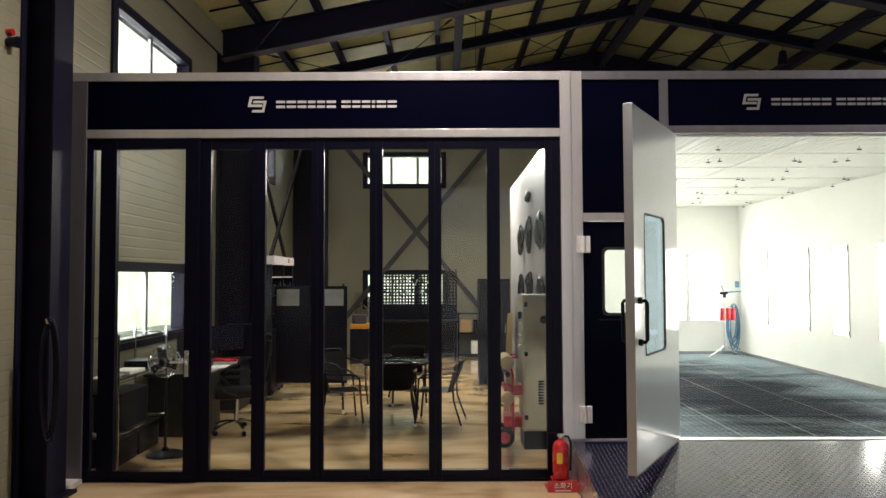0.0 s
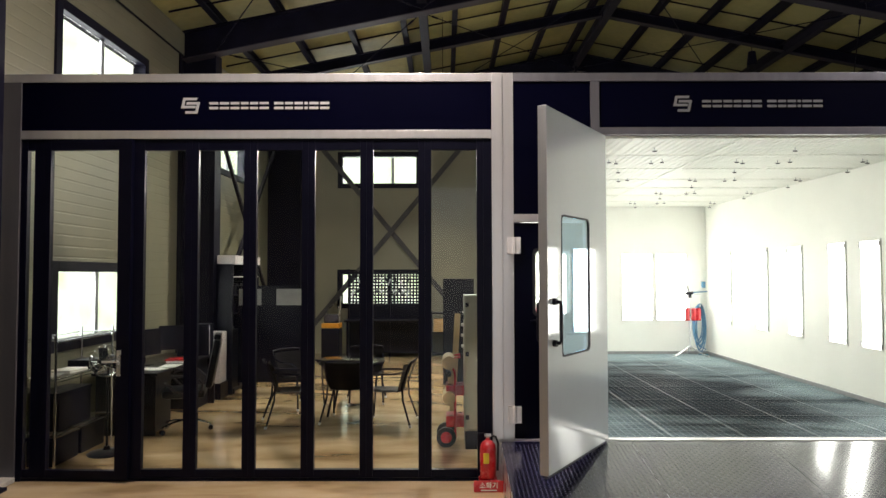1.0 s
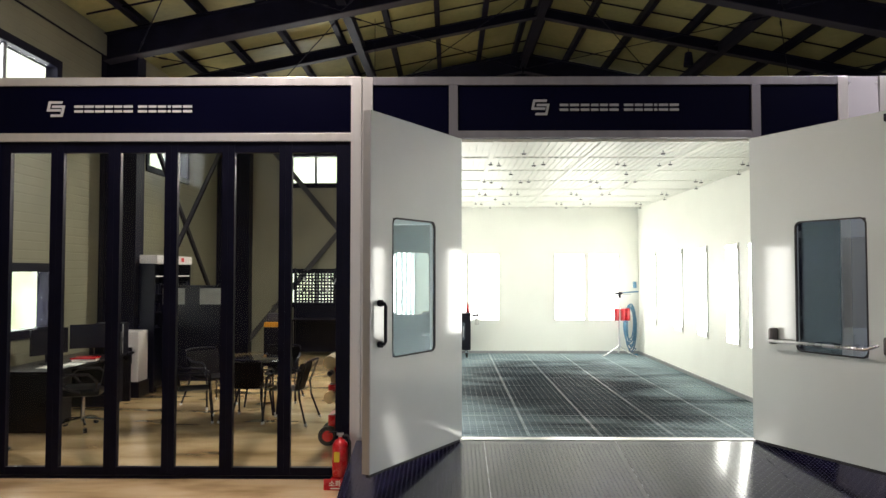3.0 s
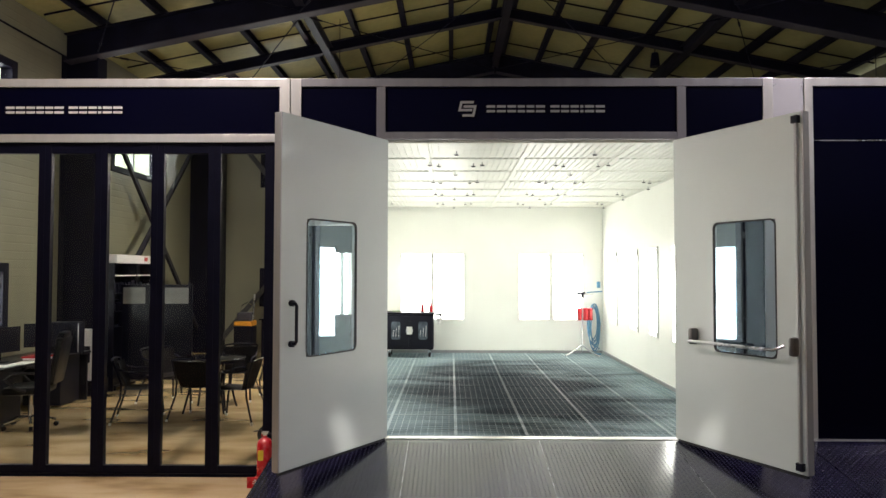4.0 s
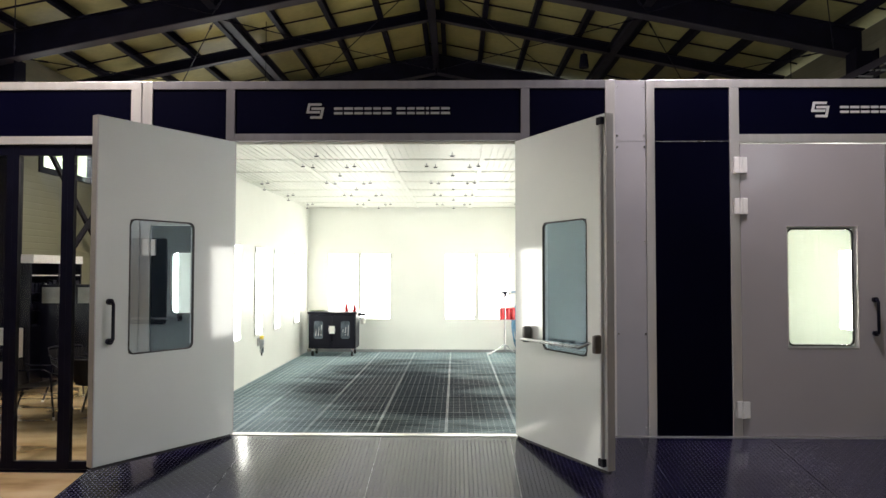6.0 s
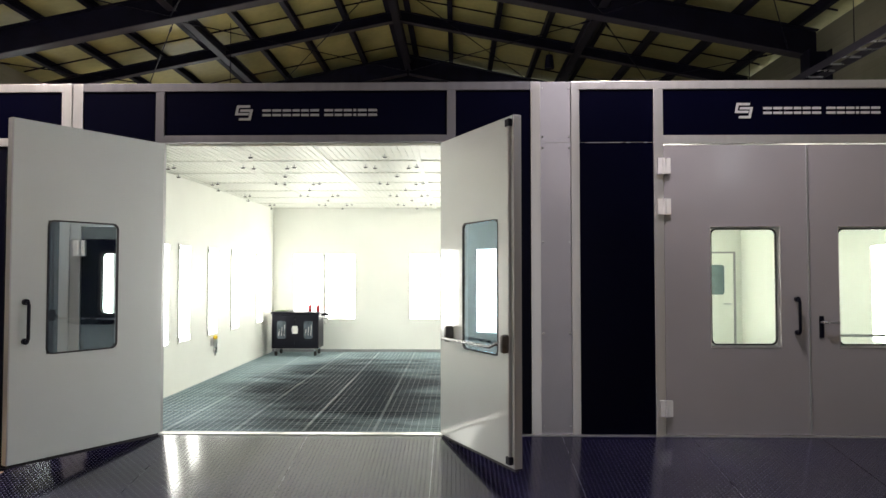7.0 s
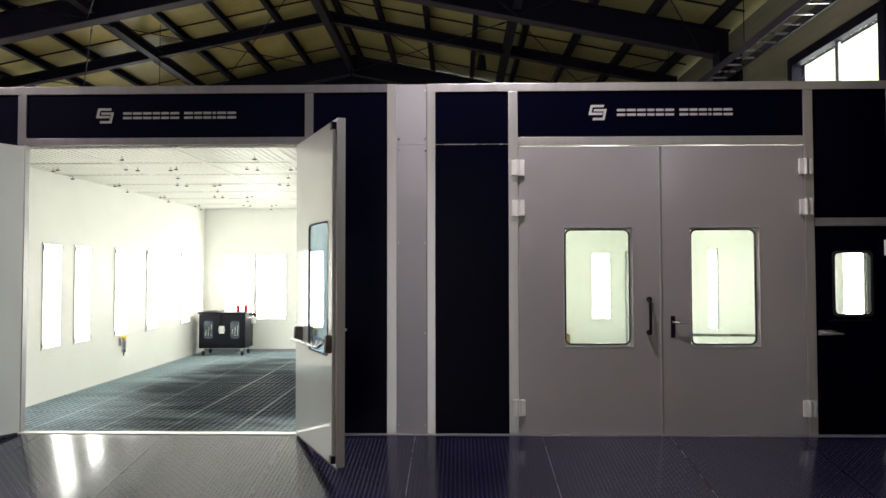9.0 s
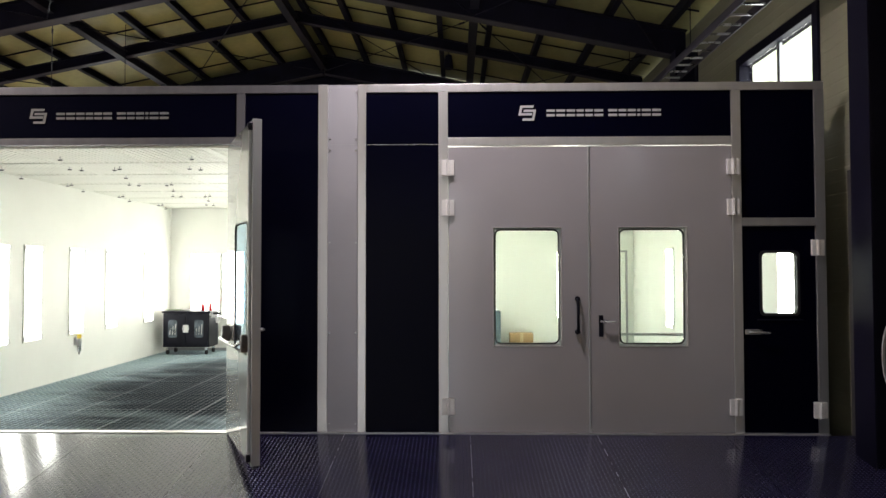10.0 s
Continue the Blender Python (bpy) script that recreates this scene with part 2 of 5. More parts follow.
# ---- building blocks ----
def box(bm, x0, x1, y0, y1, z0, z1, bevel=0.0, m=None):
    made = bmesh.ops.create_cube(bm, size=1)["verts"]
    t = Matrix.Translation(((x0 + x1) / 2, (y0 + y1) / 2, (z0 + z1) / 2)) @ Matrix.Diagonal((abs(x1 - x0), abs(y1 - y0), abs(z1 - z0), 1))
    bmesh.ops.transform(bm, matrix=(m @ t) if m else t, verts=made)
    if bevel:
        edges = list({e for v in made for e in v.link_edges})
        bmesh.ops.bevel(bm, geom=edges, offset=bevel, segments=2, affect="EDGES", profile=0.6)
    return bm


def rod(bm, a, b, r, sides=10, r2=None):
    a, b = Vector(a), Vector(b)
    d = b - a
    m = Matrix.Translation((a + b) / 2) @ d.to_track_quat("Z", "Y").to_matrix().to_4x4()
    bmesh.ops.create_cone(bm, cap_ends=True, segments=sides, radius1=r, radius2=r if r2 is None else r2, depth=d.length, matrix=m)
    return bm


def tube(bm, pts, r, sides=8):
    """A bent bar through the points."""
    pts = [Vector(p) for p in pts]
    rings = []
    up = Vector((0.31, 0.17, 0.93))
    for i, p in enumerate(pts):
        d = (pts[min(i + 1, len(pts) - 1)] - pts[max(i - 1, 0)]).normalized()
        u = d.cross(up)
        if u.length < 1e-3:
            u = d.cross(Vector((1, 0, 0)))
        u.normalize()
        v = d.cross(u)
        rings.append([bm.verts.new(p + r * (math.cos(k * 2 * math.pi / sides) * u + math.sin(k * 2 * math.pi / sides) * v)) for k in range(sides)])
    for a, b in zip(rings, rings[1:]):
        for k in range(sides):
            bm.faces.new((a[k], a[(k + 1) % sides], b[(k + 1) % sides], b[k]))
    bm.faces.new(rings[0]); bm.faces.new(rings[-1][::-1])
    return bm


def lathe(bm, profile, sides=24, m=None):
    """A turned body from (radius, height) pairs."""
    rings = []
    for r, z in profile:
        rings.append([bm.verts.new((m or Matrix()) @ Vector((r * math.cos(2 * math.pi * k / sides), r * math.sin(2 * math.pi * k / sides), z))) for k in range(sides)])
    for a, b in zip(rings, rings[1:]):
        for k in range(sides):
            bm.faces.new((a[k], a[(k + 1) % sides], b[(k + 1) % sides], b[k]))
    bm.faces.new(rings[0][::-1]); bm.faces.new(rings[-1])
    return bm


def round_rect(w, h, r, n=5):
    """Corner-rounded outline about the origin, in a plane."""
    out = []
    for cx, cy, a0 in ((w / 2 - r, h / 2 - r, 0), (-w / 2 + r, h / 2 - r, 90), (-w / 2 + r, -h / 2 + r, 180), (w / 2 - r, -h / 2 + r, 270)):
        for k in range(n + 1):
            a = radians(a0 + 90 * k / n)
            out.append((cx + r * math.cos(a), cy + r * math.sin(a)))
    return out


def slab(bm, outline, y0, y1, cx=0.0, cz=0.0):
    """The outline in x and z, given thickness along y."""
    a = [bm.verts.new((cx + x, y0, cz + z)) for x, z in outline]
    b = [bm.verts.new((cx + x, y1, cz + z)) for x, z in outline]
    n = len(outline)
    for k in range(n):
        bm.faces.new((a[k], a[(k + 1) % n], b[(k + 1) % n], b[k]))
    bm.faces.new(a[::-1]); bm.faces.new(b)
    return bm


def ring(bm, outer, inner, y0, y1, cx=0.0, cz=0.0):
    """A frame between two outlines of equal count, with thickness along y."""
    v = [[bm.verts.new((cx + x, y, cz + z)) for x, z in o] for y in (y0, y1) for o in (outer, inner)]
    n = len(outer)
    for k in range(n):
        j = (k + 1) % n
        bm.faces.new((v[0][k], v[1][k], v[1][j], v[0][j]))
        bm.faces.new((v[2][k], v[2][j], v[3][j], v[3][k]))
        bm.faces.new((v[0][k], v[0][j], v[2][j], v[2][k]))
        bm.faces.new((v[1][k], v[3][k], v[3][j], v[1][j]))
    return bm


def mesh_of(name, bm, mat, smooth=False):
    bmesh.ops.recalc_face_normals(bm, faces=bm.faces)
    me = bpy.data.meshes.new(name)
    bm.to_mesh(me)
    bm.free()
    me.materials.append(mat)
    if smooth:
        for p in me.polygons:
            p.use_smooth = True
        me.set_sharp_from_angle(angle=radians(40))
    return me


def part(name, bm, mat, parent, label="", smooth=False):
    ob = new(name, mesh_of(name, bm, mat, smooth))
    ob.parent = parent
    if label:
        ob["label"] = label
    return ob


def solo(name, bm, mat, label, category, kind="", smooth=False, group=""):
    return tagged(new(name, mesh_of(name, bm, mat, smooth)), label, category, group, kind)


def thing(name, label, category, group="", m=None, kind=""):
    ob = tagged(new(name), label, category, group, kind)
    if m is not None:
        ob.matrix_world = m
    return ob


def B():
    return bmesh.new()


# ---- hall: floor, walls, roof ----
solo("floor", box(B(), WX - 0.2, EX + 0.2, SY - 0.2, NY + 0.2, -0.2, 0), CONCRETE, "polished brown clouded concrete hall floor", "floor", "structure")


def wall_with_holes(name, axis, at, thick, u0, u1, z1, holes, mat, label):
    """A wall along x or y with rectangular openings (u0, u1, z0, z1) through it."""
    bm = B()
    us = sorted({u0, u1, *[h[0] for h in holes], *[h[1] for h in holes]})
    zs = sorted({0.0, z1, *[h[2] for h in holes], *[h[3] for h in holes]})
    for a, b in zip(us, us[1:]):
        for c, d in zip(zs, zs[1:]):
            open_here = any(h[0] < (a + b) / 2 < h[1] and h[2] < (c + d) / 2 < h[3] for h in holes)
            if open_here:
                continue
            if axis == "y":
                box(bm, at, at + thick, a, b, c, d)
            else:
                box(bm, a, b, at, at + thick, c, d)
    bmesh.ops.remove_doubles(bm, verts=bm.verts, dist=1e-4)
    return solo(name, bm, mat, label, "wall", "structure")


EAVE = 5.92
W_HI3 = E_HI2 = (-2.8, -0.8, 3.8, 4.8)
W_HI, W_HI2, W_LO, E_HI = (7.8, 10.05, 3.85, 4.97), (13.0, 15.0, 3.9, 4.97), (7.8, 9.95, 1.12, 2.03), (7.32, 9.36, 3.8, 4.8)
N_HI, N_LO = (-2.1, -0.15, 4.1, 4.9), (-2.1, -0.1, 1.15, 2.0)
wall_with_holes("wall_west", "y", WX - 0.15, 0.15, SY, NY, EAVE, [W_HI, W_HI2, W_HI3, W_LO], WALL, "cream ribbed sheet wall with dark framed windows")
wall_with_holes("wall_east", "y", EX, 0.15, SY, NY, EAVE, [E_HI, E_HI2], WALL, "cream ribbed sheet wall with a high window")
wall_with_holes("wall_north", "x", NY, 0.15, WX - 0.15, EX + 0.15, EAVE, [N_HI, N_LO], WALL_PLAIN, "cream flat-panelled gable wall with two windows")
# unseen wall; its opening is added for the fill light
wall_with_holes("wall_south", "x", SY - 0.15, 0.15, WX - 0.15, EX + 0.15, EAVE, [(-0.2, 7.4, 0.0, 4.5)], WALL, "unseen cream ribbed gable wall with an added opening")


def roof_z(x):
    return 7.46 - 0.2 * abs(x - RX)


bm = B()
for y0, y1 in ((NY, NY + 0.15), (SY - 0.15, SY)):
    pts = [(WX - 0.15, EAVE), (EX + 0.15, EAVE), (RX, 7.45)]
    a = [bm.verts.new((x, y0, z)) for x, z in pts]
    b = [bm.verts.new((x, y1, z)) for x, z in pts]
    for k in range(3):
        bm.faces.new((a[k], a[(k + 1) % 3], b[(k + 1) % 3], b[k]))
    bm.faces.new(a); bm.faces.new(b[::-1])
# shade under the roof is put into the infill's dark colour
solo("gable_infill", bm, IRON, "sheet infill under the roof slope, coloured dark for shade", "wall", "structure")

bm = B()
for s in (-1, 1):
    x0, x1 = (WX - 0.3, RX) if s < 0 else (RX, EX + 0.3)
    v = [bm.verts.new((x, y, roof_z(x) + dz)) for dz in (0, 0.12) for x, y in ((x0, SY - 0.3), (x1, SY - 0.3), (x1, NY + 0.3), (x0, NY + 0.3))]
    for q in ((0, 1, 2, 3), (4, 7, 6, 5), (0, 4, 5, 1), (1, 5, 6, 2), (2, 6, 7, 3), (3, 7, 4, 0)):
        bm.faces.new([v[i] for i in q])
solo("ceiling", bm, ROOF, "pale yellow insulation film under the roof", "ceiling", "structure")


def sloped(bm, xa, xb, y0, y1, low, high):
    """A bar that follows the roof slope between xa and xb, from low to high below the roof."""
    v = [bm.verts.new((x, y, roof_z(x) - d)) for x in (xa, xb) for y in (y0, y1) for d in (low, high)]
    for q in ((0, 1, 3, 2), (4, 6, 7, 5), (0, 4, 5, 1), (2, 3, 7, 6), (0, 2, 6, 4), (1, 5, 7, 3)):
        bm.faces.new([v[i] for i in q])
    return bm


PUR = 0.17                      # depth of the purlins that lie on the beams


def rafter(y, depth, width, x0=WX + 0.1, x1=EX - 0.1):
    """A gabled portal beam with web, flanges, stiffeners and a bolted ridge plate."""
    fr = thing("roof_beam", "dark painted steel gable beam under the roof", "beam", "roof beams", kind="structure")
    for xa, xb in ((x0, RX), (RX, x1)):
        part("web", sloped(B(), xa, xb, y - 0.012, y + 0.012, PUR + 0.015, PUR + depth - 0.015), IRON, fr)
        part("top_flange", sloped(B(), xa, xb, y - width / 2, y + width / 2, PUR, PUR + 0.015), IRON, fr)
        part("bottom_flange", sloped(B(), xa, xb, y - width / 2, y + width / 2, PUR + depth - 0.015, PUR + depth), IRON_LIGHT, fr)
    part("ridge_plate", box(B(), RX - 0.025, RX + 0.025, y - width / 2, y + width / 2, 7.44 - PUR - depth, 7.44 - PUR), IRON, fr)
    return fr


BAYS = (0.6, 6.1, 11.25, 16.85)
for yy in BAYS:
    rafter(yy, 0.46, 0.22)
rafter(13.9, 0.22, 0.14)


def column(x, y, s, deep=0.3, top=5.75):
    """H-section column against a long wall; s points into the hall."""
    col = thing("column", "dark painted steel H column against the wall", "column", "hall columns", kind="structure")
    a, b = sorted((x, x + s * 0.02)); part("outer_flange", box(B(), a, b, y - 0.15, y + 0.15, 0, top, 0.003), IRON, col)
    a, b = sorted((x + s * (deep - 0.02), x + s * deep)); part("inner_flange", box(B(), a, b, y - 0.15, y + 0.15, 0, top, 0.003), IRON, col)
    a, b = sorted((x + s * 0.02, x + s * (deep - 0.02))); part("web", box(B(), a, b, y - 0.012, y + 0.012, 0, top), IRON, col)
    a, b = sorted((x, x + s * (deep + 0.08))); part("base_plate", box(B(), a, b, y - 0.19, y + 0.19, 0, 0.03, 0.004), IRON, col)


for yy, deep in ((0.6, 0.3), (6.3, 0.3), (11.42, 0.6)):
    column(WX, yy, 1, deep, 5.8 if deep < 0.5 else 5.5)
for yy, deep in ((0.6, 0.3), (6.08, 0.3), (11.1, 0.36)):
    column(EX, yy, -1, deep, 5.5)

for x in [RX + s * (1.065 + 0.95 * k) for s in (-1, 1) for k in range(7)] + [RX - 0.2, RX + 0.2]:
    bm = B()
    z = roof_z(x)
    box(bm, x - 0.055, x + 0.045, SY, NY, z - PUR + 0.004, z - PUR + 0.01)
    box(bm, x - 0.055, x - 0.049, SY, NY, z - PUR + 0.01, z - 0.012)
    box(bm, x - 0.049, x + 0.045, SY, NY, z - 0.03, z - 0.024)
    box(bm, x + 0.039, x + 0.045, SY, NY, z - PUR + 0.01, z - PUR + 0.03)
    solo("purlin", bm, IRON, "dark steel roof purlin", "purlin", "structure", group="purlins")
for x, zz in ((RX, 6.93), (0.12, 6.29), (7.24, 6.29)):
    bm = B()
    box(bm, x - 0.075, x + 0.075, SY, NY, zz, zz + 0.012); box(bm, x - 0.006, x + 0.006, SY, NY, zz + 0.012, zz + 0.19); box(bm, x - 0.075, x + 0.075, SY, NY, zz + 0.19, zz + 0.2)
    solo("roof_strut", bm, IRON_MID, "grey painted steel strut along the roof", "strut", "structure", group="roof struts")
# cross rods in each bay, tied low on the beams
for xa, xb in ((WX + 0.65, 0.12), (0.12, RX), (RX, 7.24), (7.24, EX - 0.6)):
    for y0, y1 in zip(BAYS, BAYS[1:]):
        for ya, yb in ((y0 + 0.08, y1 - 0.08), (y1 - 0.08, y0 + 0.08)):
            bm = B()
            a, b = Vector((xa, ya, roof_z(xa) - 0.58)), Vector((xb, yb, roof_z(xb) - 0.58))
            d = b - a
            rod(bm, a, b, 0.009, 6)
            for e in (a + d * 0.06, b - d * 0.06):      # turnbuckles
                rod(bm, e - d * 0.012, e + d * 0.012, 0.018, 6)
            solo("brace_rod", bm, IRON, "thin steel brace rod under the roof", "brace", "structure", group="roof brace rods")
# thin dark bars that draw the lines across the film between the purlins
for y in (10.6, 13.35, 16.2):
    bm = B()
    for xa, xb in ((WX + 0.1, RX), (RX, EX - 0.1)):
        sloped(bm, xa, xb, y - 0.012, y + 0.012, 0.06, 0.085)
    solo("film_line_bar", bm, IRON, "thin dark bar drawing a line across the roof film", "tie", "structure", group="film ties")


def hall_window(name, axis, at, u0, u1, z0, z1, s, bars, label):
    """A dark framed sliding window set in a wall opening; s points into the hall."""
    w = tagged(new(name), label, "window", "", "structure")
    wd = 0.07
    a, b = sorted((at + s * 0.03, at - s * 0.15))

    def put(nm, p0, p1, q0, q1, mat, d0=a, d1=b):
        bm = B()
        if axis == "y":
            box(bm, d0, d1, p0, p1, q0, q1, 0.004)
        else:
            box(bm, p0, p1, d0, d1, q0, q1, 0.004)
        return part(nm, bm, mat, w)
    put("window_frame", u0 - 0.05, u0 + wd, z0 - 0.05, z1 + 0.05, IRON)
    put("window_frame", u1 - wd, u1 + 0.05, z0 - 0.05, z1 + 0.05, IRON)
    put("window_head", u0 + wd, u1 - wd, z1 - wd, z1 + 0.05, IRON)
    put("window_sill", u0 + wd, u1 - wd, z0 - 0.05, z0 + wd, IRON)
    c, d = sorted((at - s * 0.05, at - s * 0.09))
    n = bars + 1
    for k in range(1, n):
        u = u0 + (u1 - u0) * k / n
        put("mullion", u - 0.035, u + 0.035, z0 + wd, z1 - wd, ALU_DARK, c, d)
    for k in range(n):
        g0, g1 = u0 + (u1 - u0) * k / n, u0 + (u1 - u0) * (k + 1) / n
        e, f = sorted((at - s * 0.068, at - s * 0.074))
        p = put("pane", max(g0, u0 + wd), min(g1, u1 - wd), z0 + wd, z1 - wd, GLASS_CLEAR, e, f)
        p.visible_shadow = False
    return w


hall_window("window_1", "y", WX, *W_HI, 1, 1, "dark framed high sliding window in the cream wall")
hall_window("window_2", "y", WX, *W_HI2, 1, 1, "dark framed high sliding window deep in the office")
hall_window("window_3", "y", WX, *W_LO, 1, 1, "dark framed low sliding window over the desk")
hall_window("window_4", "y", EX, *E_HI, -1, 1, "dark framed high window by the booth end")
hall_window("window_5", "x", NY, *N_HI, -1, 2, "dark framed high window in the gable wall")
hall_window("window_6", "x", NY, *N_LO, -1, 2, "dark framed low window in the gable wall")
hall_window("window_7", "y", WX, *W_HI3, 1, 1, "dark framed high sliding window in the hall wall")
hall_window("window_8", "y", EX, *E_HI2, -1, 1, "dark framed high sliding window in the hall wall")

# daylight outside: pale yard and greenery
OUT = glow("yard_haze", (0.9, 0.93, 0.8), 1.0)
nt = OUT.node_tree
tx = nt.nodes.new("ShaderNodeTexNoise"); tx.inputs["Scale"].default_value = 0.8; tx.inputs["Detail"].default_value = 6
g0 = nt.nodes.new("ShaderNodeNewGeometry"); nt.links.new(g0.outputs["Position"], tx.inputs["Vector"])
rp = nt.nodes.new("ShaderNodeValToRGB")
rp.color_ramp.elements[0].position, rp.color_ramp.elements[0].color = 0.4, (0.62, 0.66, 0.42, 1)
rp.color_ramp.elements[1].position, rp.color_ramp.elements[1].color = 0.6, (1.0, 1.0, 0.95, 1)
nt.links.new(tx.outputs[0], rp.inputs[0]); nt.links.new(rp.outputs[0], nt.nodes["Principled BSDF"].inputs["Emission Color"])
nt.nodes["Principled BSDF"].inputs["Emission Strength"].default_value = 1.05
bm = B()
box(bm, WX - 9.1, WX - 9.0, -10, 40, -1, 14); box(bm, EX + 9.0, EX + 9.1, -10, 40, -1, 14); box(bm, -20, 28, NY + 14, NY + 14.1, -1, 14)
solo("backdrop", bm, OUT, "pale sunlit yard and greenery outside", "backdrop", "structure")
solo("ground", box(B(), -300, 300, -300, 300, -0.5, -0.25), material("yard_concrete", (0.3, 0.29, 0.26), 0.8, 0, 0.5, 0.2), "pale concrete yard around the hall", "ground", "structure")


# ---- booth line: ramp, frames, panels ----
def wedge(bm, x0, x1, ya, za, yb, zb, zlow):
    v = [bm.verts.new(p) for x in (x0, x1) for p in ((x, ya, zlow), (x, yb, zlow), (x, yb, zb), (x, ya, za))]
    for q in ((0, 1, 2, 3), (4, 7, 6, 5), (0, 4, 5, 1), (1, 5, 6, 2), (2, 6, 7, 3), (3, 7, 4, 0)):
        bm.faces.new([v[i] for i in q])
    return bm


R0, R1 = 4.15, 6.66
ramp = thing("entry_ramp", "dark chequer plate ramp before the booth doors", "ramp", kind="structure")
xs = [1.0, 2.19, 3.41, 4.63, 5.85, 7.07, 8.29, 9.51, EX - 0.06]
part("ramp_body", wedge(B(), 1.0, EX - 0.06, R0 + 0.05, 0.012, R1, PZ - 0.008, 0.0), STAINLESS, ramp, "smooth polished steel ramp side")
for a, b in zip(xs, xs[1:]):
    part("tread_plate", wedge(B(), a + 0.003, b - 0.003, R0, 0.008, R1, PZ - 0.002, 0.001), TREAD, ramp)

# raised lozenges of the chequer plates
verts, faces = [], []
pitch, slope = 0.036, (PZ - 0.01) / (R1 - R0)
for j in range(int((R1 - R0 - 0.9) / pitch)):
    for i in range(int((EX - 1.1) / pitch)):
        cx, cy = 1.02 + i * pitch, R0 + 0.88 + j * pitch
        if min(abs(cx - q) for q in xs) < 0.018:
            continue
        c, d = (0.7071, 0.7071) if (i + j) % 2 else (0.7071, -0.7071)
        zc = 0.0082 + slope * (cy - R0)
        k = len(verts)
        for u, v, h in ((-0.0135, 0, 0), (0, -0.0045, 0), (0.0135, 0, 0), (0, 0.0045, 0), (-0.005, 0, 0.0022), (0.005, 0, 0.0022)):
            x, y = u * c - v * d, u * d + v * c
            verts.append((cx + x, cy + y, zc + slope * y + h))
        faces += [(k, k + 1, k + 4), (k + 1, k + 5, k + 4), (k + 1, k + 2, k + 5), (k + 2, k + 3, k + 5), (k + 3, k + 4, k + 5), (k + 3, k, k + 4)]
me = bpy.data.meshes.new("tread_lozenges")
me.from_pydata(verts, [], faces)
me.materials.append(TREAD_RAISED)
tl = tagged(new("tread_lozenges", me), "raised lozenges of the chequer plate", "", "", "stuff")
tl.parent = ramp

# booth shells
BX0, BX1, CX0, CX1, BY1, BZ = 1.2, 5.54, 6.1, 10.42, 13.65, 3.2


def booth_shell(x0, x1):
    for nm, args in (("booth_wall_back", (x0 - 0.06, x1 + 0.06, BY1, BY1 + 0.06, 0, BZ + 0.4)),
                     ("booth_wall_side", (x0 - 0.06, x0, F + 0.06, BY1, 0, BZ + 0.4)),
                     ("booth_wall_side", (x1, x1 + 0.06, F + 0.06, BY1, 0, BZ + 0.4))):
        solo(nm, box(B(), *args), BOOTH, "white enamelled spray booth panel wall", "wall", "structure")
    bm = B()
    box(bm, x0, x1, F + 0.06, BY1, BZ + 0.03, BZ + 0.06)
    n = int((x1 - x0) / 0.07)
    for k in range(n):                     # pleated filter mat ribs
        xx = x0 + (k + 0.5) * (x1 - x0) / n
        box(bm, xx - 0.012, xx + 0.012, F + 0.06, BY1, BZ + 0.022, BZ + 0.03)
    for k in range(8):                     # carrier bars across
        yy = F + 0.1 + k * (BY1 - F - 0.2) / 7
        box(bm, x0, x1, yy - 0.015, yy + 0.015, BZ + 0.016, BZ + 0.03)
    for xx in (x0 + (x1 - x0) * q for q in (0.0, 0.26, 0.5, 0.74, 1.0)):
        box(bm, xx - 0.025, xx + 0.025, F + 0.06, BY1, BZ + 0.014, BZ + 0.03)
    solo("booth_ceiling", bm, FILTER_ROOF, "white filter ceiling of the spray booth", "ceiling", "structure")


booth_shell(BX0, BX1)
booth_shell(CX0, CX1)
# added sheet, there only to make the lamp-lit outer wall less bright
solo("booth_toning_sheet", box(B(), BX0 - 0.066, BX0 - 0.0605, F + 0.1, BY1 + 0.06, 0, BZ + 0.4), COVER_GREY, "added grey sheet toning down the outer booth wall", "cladding", "structure")
solo("booth_skirting", box(box(B(), BX0, BX1, BY1 - 0.02, BY1, PZ, PZ + 0.05), BX1 - 0.02, BX1, F + 0.1, BY1 - 0.02, PZ, PZ + 0.05), ALU_DARK, "thin grey skirting along the booth wall", "skirting", "structure")
solo("booth_floor_base", box(B(), BX0, BX1, F + 0.02, BY1, 0, PZ - 0.012), FILTER, "dark stained paint filter mat under the grating", "floor", "structure")
solo("booth_floor_plain", box(B(), CX0, CX1, F + 0.02, BY1, 0, PZ), FILTER, "dark floor of the closed booth", "floor", "structure")

# aluminium frame of the facade


def alu(x0, x1, z0, z1, mat=ALU, front=0.0, name="trim"):
    solo(name, box(B(), x0, x1, F - 0.02 - front, F + 0.05, z0, z1, 0.003), mat, "brushed aluminium facade profile", "trim", "structure", group="facade profiles")


# profiles the lamps reach less carry that shade in a darker aluminium
TOP0, TOP1 = 3.745, 3.825
alu(-3.75, -3.52, 0, 3.745, ALU_SHADED)
alu(-3.75, 0.93, TOP0, TOP1)
alu(-3.52, 0.93, 3.205, 3.285)
alu(0.93, 1.03, 0.0, TOP1, front=0.012)
alu(1.03, 1.135, 0.0, TOP1)
alu(1.135, 5.57, TOP0, TOP1, ALU_SHADED)
alu(1.865, 1.95, 3.235, TOP0, ALU_SHADED)
alu(1.95, 4.75, 3.235, 3.305, ALU_SHADED)
alu(4.75, 4.835, 3.235, TOP0, ALU_SHADED)
